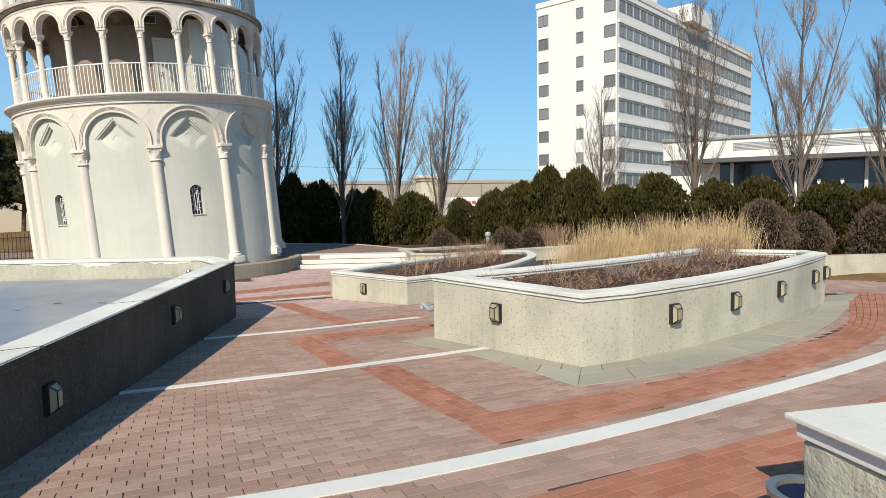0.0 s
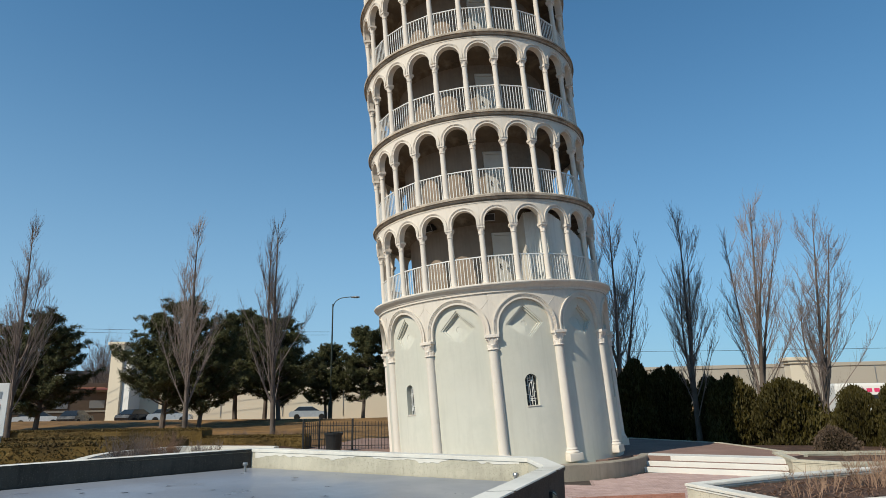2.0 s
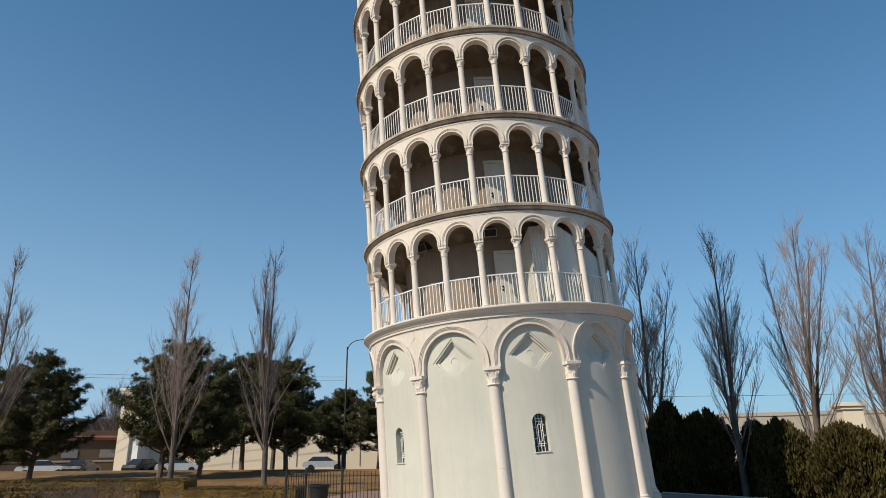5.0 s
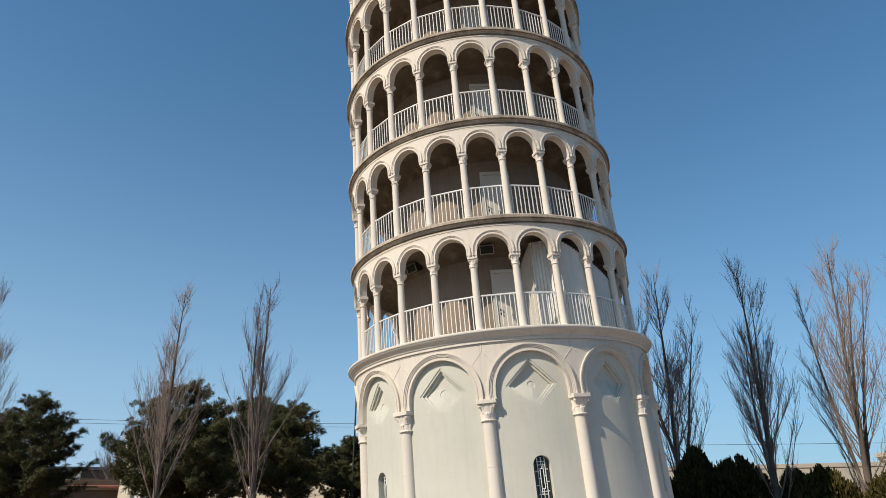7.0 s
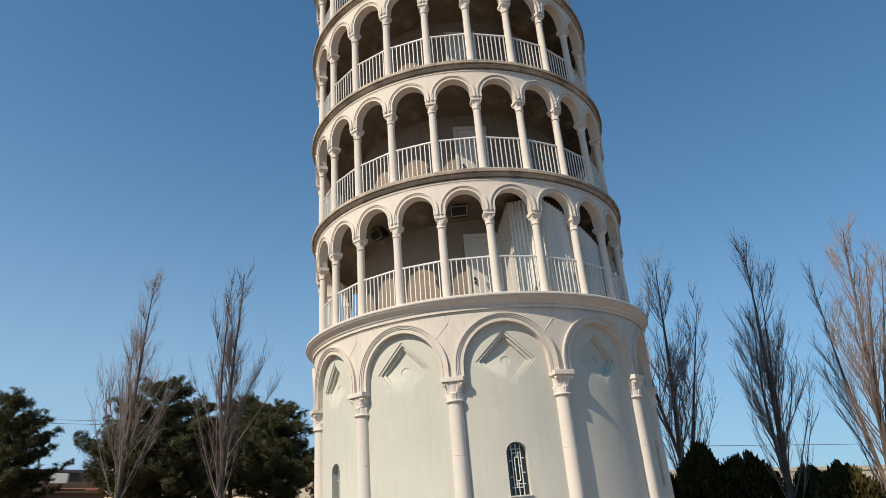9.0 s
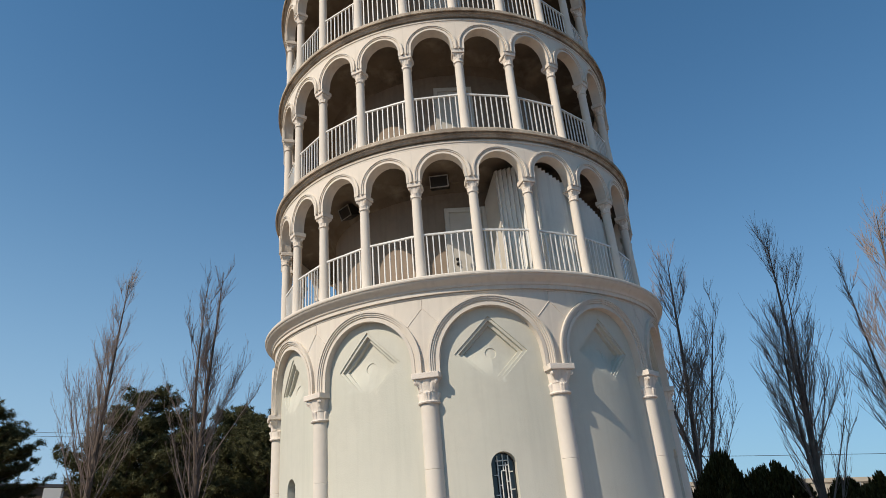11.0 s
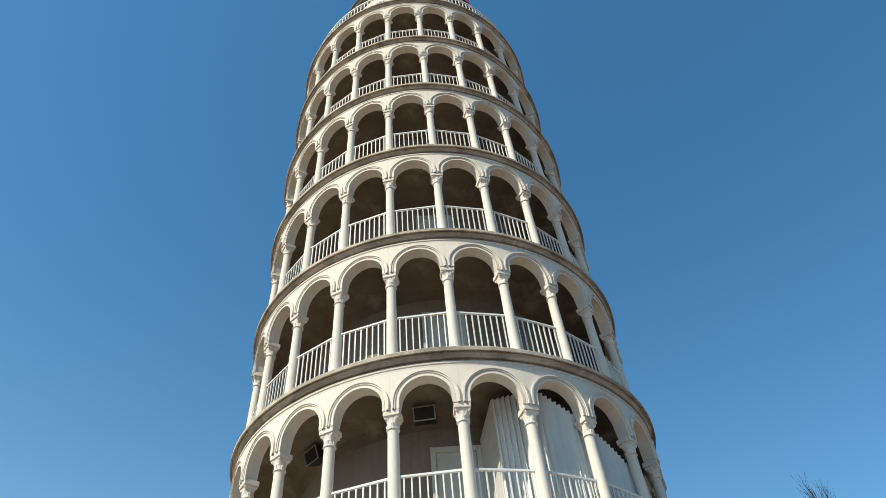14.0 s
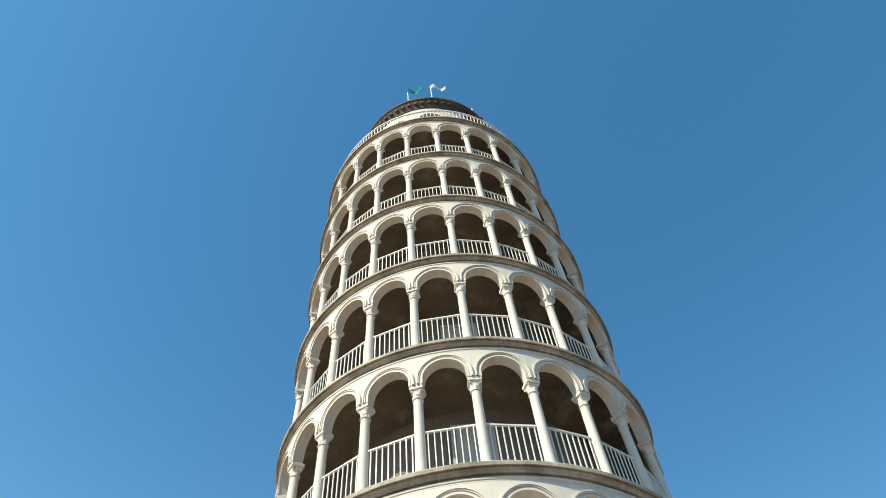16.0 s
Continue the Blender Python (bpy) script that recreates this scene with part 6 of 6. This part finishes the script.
for x in (0.5, 1.25):
    bm = bmesh.new()
    lathe(bm, [(0, 0), (0.2, 0), (0.2, 0.02), (0.05, 0.04), (0.035, 0.36), (0, 0.36)], 16, m=Matrix.Translation((x, 0.22, 0)))
    part("leg", bm, BLACK, bench)

ped = thing("pedestal", "rough stone pedestal with a white marble top slab", "pedestal", pose(3.27, 4.50, ground_z(3, 4.6) - 0.02, 0, 0, -8))
bm = bmesh.new()
box(bm, (-0.48, -0.36, 0), (0.5, 0.36, 0.45), 0.02)
bmesh.ops.subdivide_edges(bm, edges=bm.edges[:], cuts=4, use_grid_fill=True)
for v_ in bm.verts:
    v_.co += 0.018 * noise.noise_vector(v_.co * 6)
part("body", bm, CONC, ped)
bm = bmesh.new()
box(bm, (-0.5, -0.38, 0.46), (0.52, 0.38, 0.535), 0.006)
part("band", bm, LINE, ped)
bm = bmesh.new()
box(bm, (-0.54, -0.42, 0.545), (0.56, 0.42, 0.575), 0.008)
part("slab", bm, COPING, ped)
bm = bmesh.new()
lathe(bm, [(0, 0.576), (0.16, 0.576), (0.17, 0.59), (0.15, 0.6), (0, 0.602)], 28, m=Matrix.Translation((0.33, 0.12, 0)))
part("inlay", bm, BLUEC, ped, "dark blue round inlay")
can = thing("litter_bin", "small open dark blue litter bin with a grey rim", "litter bin", Matrix.Translation((2.76, 4.80, ground_z(2.5, 5) - 0.08)))
bm = bmesh.new()
lathe(bm, [(0, 0), (0.16, 0), (0.18, 0.30), (0.16, 0.30), (0.15, 0.05), (0, 0.05)], 28)
part("body", bm, BLUEC, can)
bm = bmesh.new()
lathe(bm, [(0.155, 0.29), (0.195, 0.29), (0.20, 0.32), (0.155, 0.32)], 28, closed=True)
part("rim", bm, STEEL, can)


# ---- pavers, piece by piece ----
BANDS = [                       # the two edges of each red band, and its courses
    ([(1.18, 12.62), (1.43, 10.02)], [(1.57, 12.62), (1.82, 10.02)], 4),
    ([(1.70, 9.79), (1.80, 8.51), (1.90, 7.58), (1.93, 7.42)], [(2.12, 9.81), (2.22, 8.51), (2.29, 7.58), (2.32, 7.44)], 4),
    ([(1.98, 6.72), (2.62, 6.82), (3.18, 6.88), (4.62, 7.10), (5.63, 7.33), (8.66, 8.40), (13.2, 11.4)], [(1.94, 7.41), (3.0, 7.52), (3.72, 7.58), (5.25, 7.86), (6.77, 8.29), (9.0, 9.2), (13.0, 12.2)], 6),
    ([(1.62, 12.66), (3.72, 12.94)], [(1.64, 11.95), (3.55, 12.23)], 6),
    ([(1.51, 18.18), (2.22, 13.47)], [(2.01, 17.90), (2.62, 13.55)], 4),
    ([(2.62, 13.93), (4.05, 14.20)], [(2.64, 13.70), (3.89, 13.88)], 2),
    ([(0.79, 19.67), (3.3, 19.89)], [(0.77, 19.10), (3.19, 19.31)], 5),
    ([(0.84, 21.19), (3.72, 22.19)], [(0.82, 20.51), (3.54, 21.20)], 6),
    ([(1.72, 5.80), (2.44, 5.87), (3.48, 5.98), (4.69, 6.12), (5.58, 6.34), (8.0, 6.9)], [(1.74, 4.05), (2.6, 4.1), (3.6, 4.15), (4.8, 4.2), (5.8, 4.4), (8.2, 4.8)], 17),
]
RED_ZONES = [a + b[::-1] for a, b, n in BANDS]
APRON_ZONE = [(2.80, 11.35), (3.2, 9.7), (3.42, 7.87), (5.05, 7.97), (8.42, 9.12), (12.79, 11.75), (12.0, 13.0), (11.2, 11.75), (9.0, 10.5), (5.0, 9.0), (4.0, 8.9), (3.3, 11.4)]
WHITE = [([p[:2] for p in ARC], 0.05), ([(-0.84, 9.88), (1.15, 9.92), (3.70, 10.22)], 0.02), ([(0.0, 13.25), (1.63, 13.34), (3.75, 13.68)], 0.02)]


def near_line(x, y):
    for pts, w_ in WHITE:
        for a, b in zip(pts, pts[1:]):
            dx, dy = b[0] - a[0], b[1] - a[1]
            L2 = dx * dx + dy * dy
            t = max(0, min(1, ((x - a[0]) * dx + (y - a[1]) * dy) / L2))
            if (x - a[0] - t * dx) ** 2 + (y - a[1] - t * dy) ** 2 < w_ * w_:
                return True
    return False


def paver_faces(verts, faces, cx, cy, hw, hh, ux, uy, z, gap=0.0035, lip=0.002):
    vx, vy = -uy, ux
    k = len(verts)
    for s, dz in ((1.0, -0.022), (1.0, -lip)):
        for a, b in ((-1, -1), (1, -1), (1, 1), (-1, 1)):
            px, py = a * (hw - gap), b * (hh - gap)
            x, y = cx + px * ux + py * vx, cy + px * uy + py * vy
            verts.append((x, y, z + dz + ground_z(x, y) - ground_z(cx, cy)))
    for a, b in ((-1, -1), (1, -1), (1, 1), (-1, 1)):
        px, py = a * (hw - gap - lip), b * (hh - gap - lip)
        x, y = cx + px * ux + py * vx, cy + px * uy + py * vy
        verts.append((x, y, z + ground_z(x, y) - ground_z(cx, cy)))
    for j in range(4):
        n_ = (j + 1) % 4
        faces.append((k + j, k + n_, k + 4 + n_, k + 4 + j))
        faces.append((k + 4 + j, k + 4 + n_, k + 8 + n_, k + 8 + j))
    faces.append((k + 8, k + 9, k + 10, k + 11))


UX, UY = math.cos(radians(3.8)), math.sin(radians(3.8))
bins = {"tan": ([], []), "red": ([], []), "pink": ([], []), "slab": ([], [])}
unit_v, unit_f = [], []
paver_faces(unit_v, unit_f, 0, 0, 0.10, 0.0525, 1, 0, 0)
unit_v = [(x, y, z - ground_z(x, y) + ground_z(0, 0)) for x, y, z in unit_v]
piece_tan = raw("paver", unit_v, unit_f, PAVERP)
rnd = random.Random(11)
singles = 0
for row in range(-56, 212):
    v = 4.0 + row * 0.105
    for i in range(-30, 85):
        u = (i + 0.5 * (row % 2)) * 0.20
        cx, cy = u * UX, v + u * UY
        wall_x = 0.64 + 0.24 * (cy - 15.95) - 0.16 if cy < 16.1 else 0.30
        if cx < wall_x or cx > 15.5 or cy > 26.6 or cy > 23.5 and cx < 1.5 or cx > 9.0 and cy > 15.5:
            continue
        if math.hypot(cx + 1.172, cy - 28.703) < 5.05 or near_line(cx, cy) or inside(cx - 0.09, cy, APRON_ZONE) and inside(cx + 0.09, cy, APRON_ZONE) or inside(cx, cy, PLANTER_A) or inside(cx, cy, PLANTER_B):
            continue
        if any(inside(cx - 0.09, cy, z) and inside(cx + 0.09, cy, z) for z in RED_ZONES):
            continue
        kind = "pink" if cy > 15.5 + 0.1 * cx else "tan"
        dz = rnd.uniform(-0.0015, 0.0015)
        if kind != "pink" and 0.2 < cx < 2.9 and 6.75 < cy < 9.2 and singles < 300:
            singles += 1
            ob = place("paver", piece_tan, pavement, Matrix.Translation((cx, cy, ground_z(cx, cy) + dz)) @ Euler((math.atan(-0.0475), 0, math.atan2(UY, UX))).to_matrix().to_4x4())
        else:
            paver_faces(*bins[kind], cx, cy, 0.10, 0.0525, UX, UY, ground_z(cx, cy) + dz)


def on_line(pts, lens, t):
    """The point at the share t of a plan line's length."""
    d = t * lens[-1]
    for i in range(len(pts) - 1):
        if d <= lens[i + 1] or i == len(pts) - 2:
            f = (d - lens[i]) / (lens[i + 1] - lens[i])
            return Vector(pts[i]).lerp(Vector(pts[i + 1]), f)


APRON_BANDS = [
    ([(2.66, 11.4), (3.2, 9.7), (3.42, 7.87)], [(3.40, 11.4), (3.75, 9.9), (4.05, 8.75)], 2),
    ([(3.42, 7.87), (5.05, 7.97), (8.42, 9.12), (12.79, 11.75)], [(4.05, 8.75), (5.56, 9.05), (8.67, 10.2), (11.2, 12.0)], 2),
]
for A, B, n, long_, mat_bin in [(*b, 0.2, "red") for b in BANDS] + [(*b, 0.62, "slab") for b in APRON_BANDS]:
    A, B = [p[:2] for p in smooth_line(A, 4)], [p[:2] for p in smooth_line(B, 4)]
    la, lb = [0.0], [0.0]
    for pts, lens in ((A, la), (B, lb)):
        for p, q in zip(pts, pts[1:]):
            lens.append(lens[-1] + math.hypot(q[0] - p[0], q[1] - p[1]))
    m = max(2, round((la[-1] + lb[-1]) / 2 / long_))
    for c in range(n):
        for i in range(-1, m):
            t0, t1 = max(0, (i + 0.5 * (c % 2)) / m), min(1, (i + 1 + 0.5 * (c % 2)) / m)
            if t1 - t0 < 0.1 / m:
                continue
            a0, a1, b0, b1 = on_line(A, la, t0), on_line(A, la, t1), on_line(B, lb, t0), on_line(B, lb, t1)
            quad = [a0.lerp(b0, c / n), a1.lerp(b1, c / n), a1.lerp(b1, (c + 1) / n), a0.lerp(b0, (c + 1) / n)]
            mid = sum(quad, Vector((0, 0))) / 4
            if mid.y < 16.1 and mid.x < 0.64 + 0.24 * (mid.y - 15.95) or near_line(mid.x, mid.y) or mat_bin == "red" and (inside(mid.x, mid.y, PLANTER_A) or inside(mid.x, mid.y, PLANTER_B)):
                continue
            v, f = bins[mat_bin]
            k = len(v)
            dz = 0.0045 + rnd.uniform(-0.001, 0.001)
            for inset, h in ((0.003, -0.022), (0.003, dz - 0.004), (0.007, dz)):
                for q in quad:
                    p = q + (mid - q).normalized() * inset * 1.4
                    v.append((p.x, p.y, ground_z(p.x, p.y) + h))
            for j in range(4):
                w_ = (j + 1) % 4
                f.append((k + j, k + w_, k + 4 + w_, k + 4 + j))
                f.append((k + 4 + j, k + 4 + w_, k + 8 + w_, k + 8 + j))
            f.append((k + 8, k + 9, k + 10, k + 11))
for kind, mat in (("tan", PAVER), ("red", REDS), ("pink", PINK)):
    tagged(place("pavers", raw("pavers_" + kind, *bins[kind], mat), pavement), kind="stuff")
tagged(place("slabs", raw("slabs", *bins["slab"], APRON), pavement, None, "grey stone slab apron round the planter"), kind="stuff")
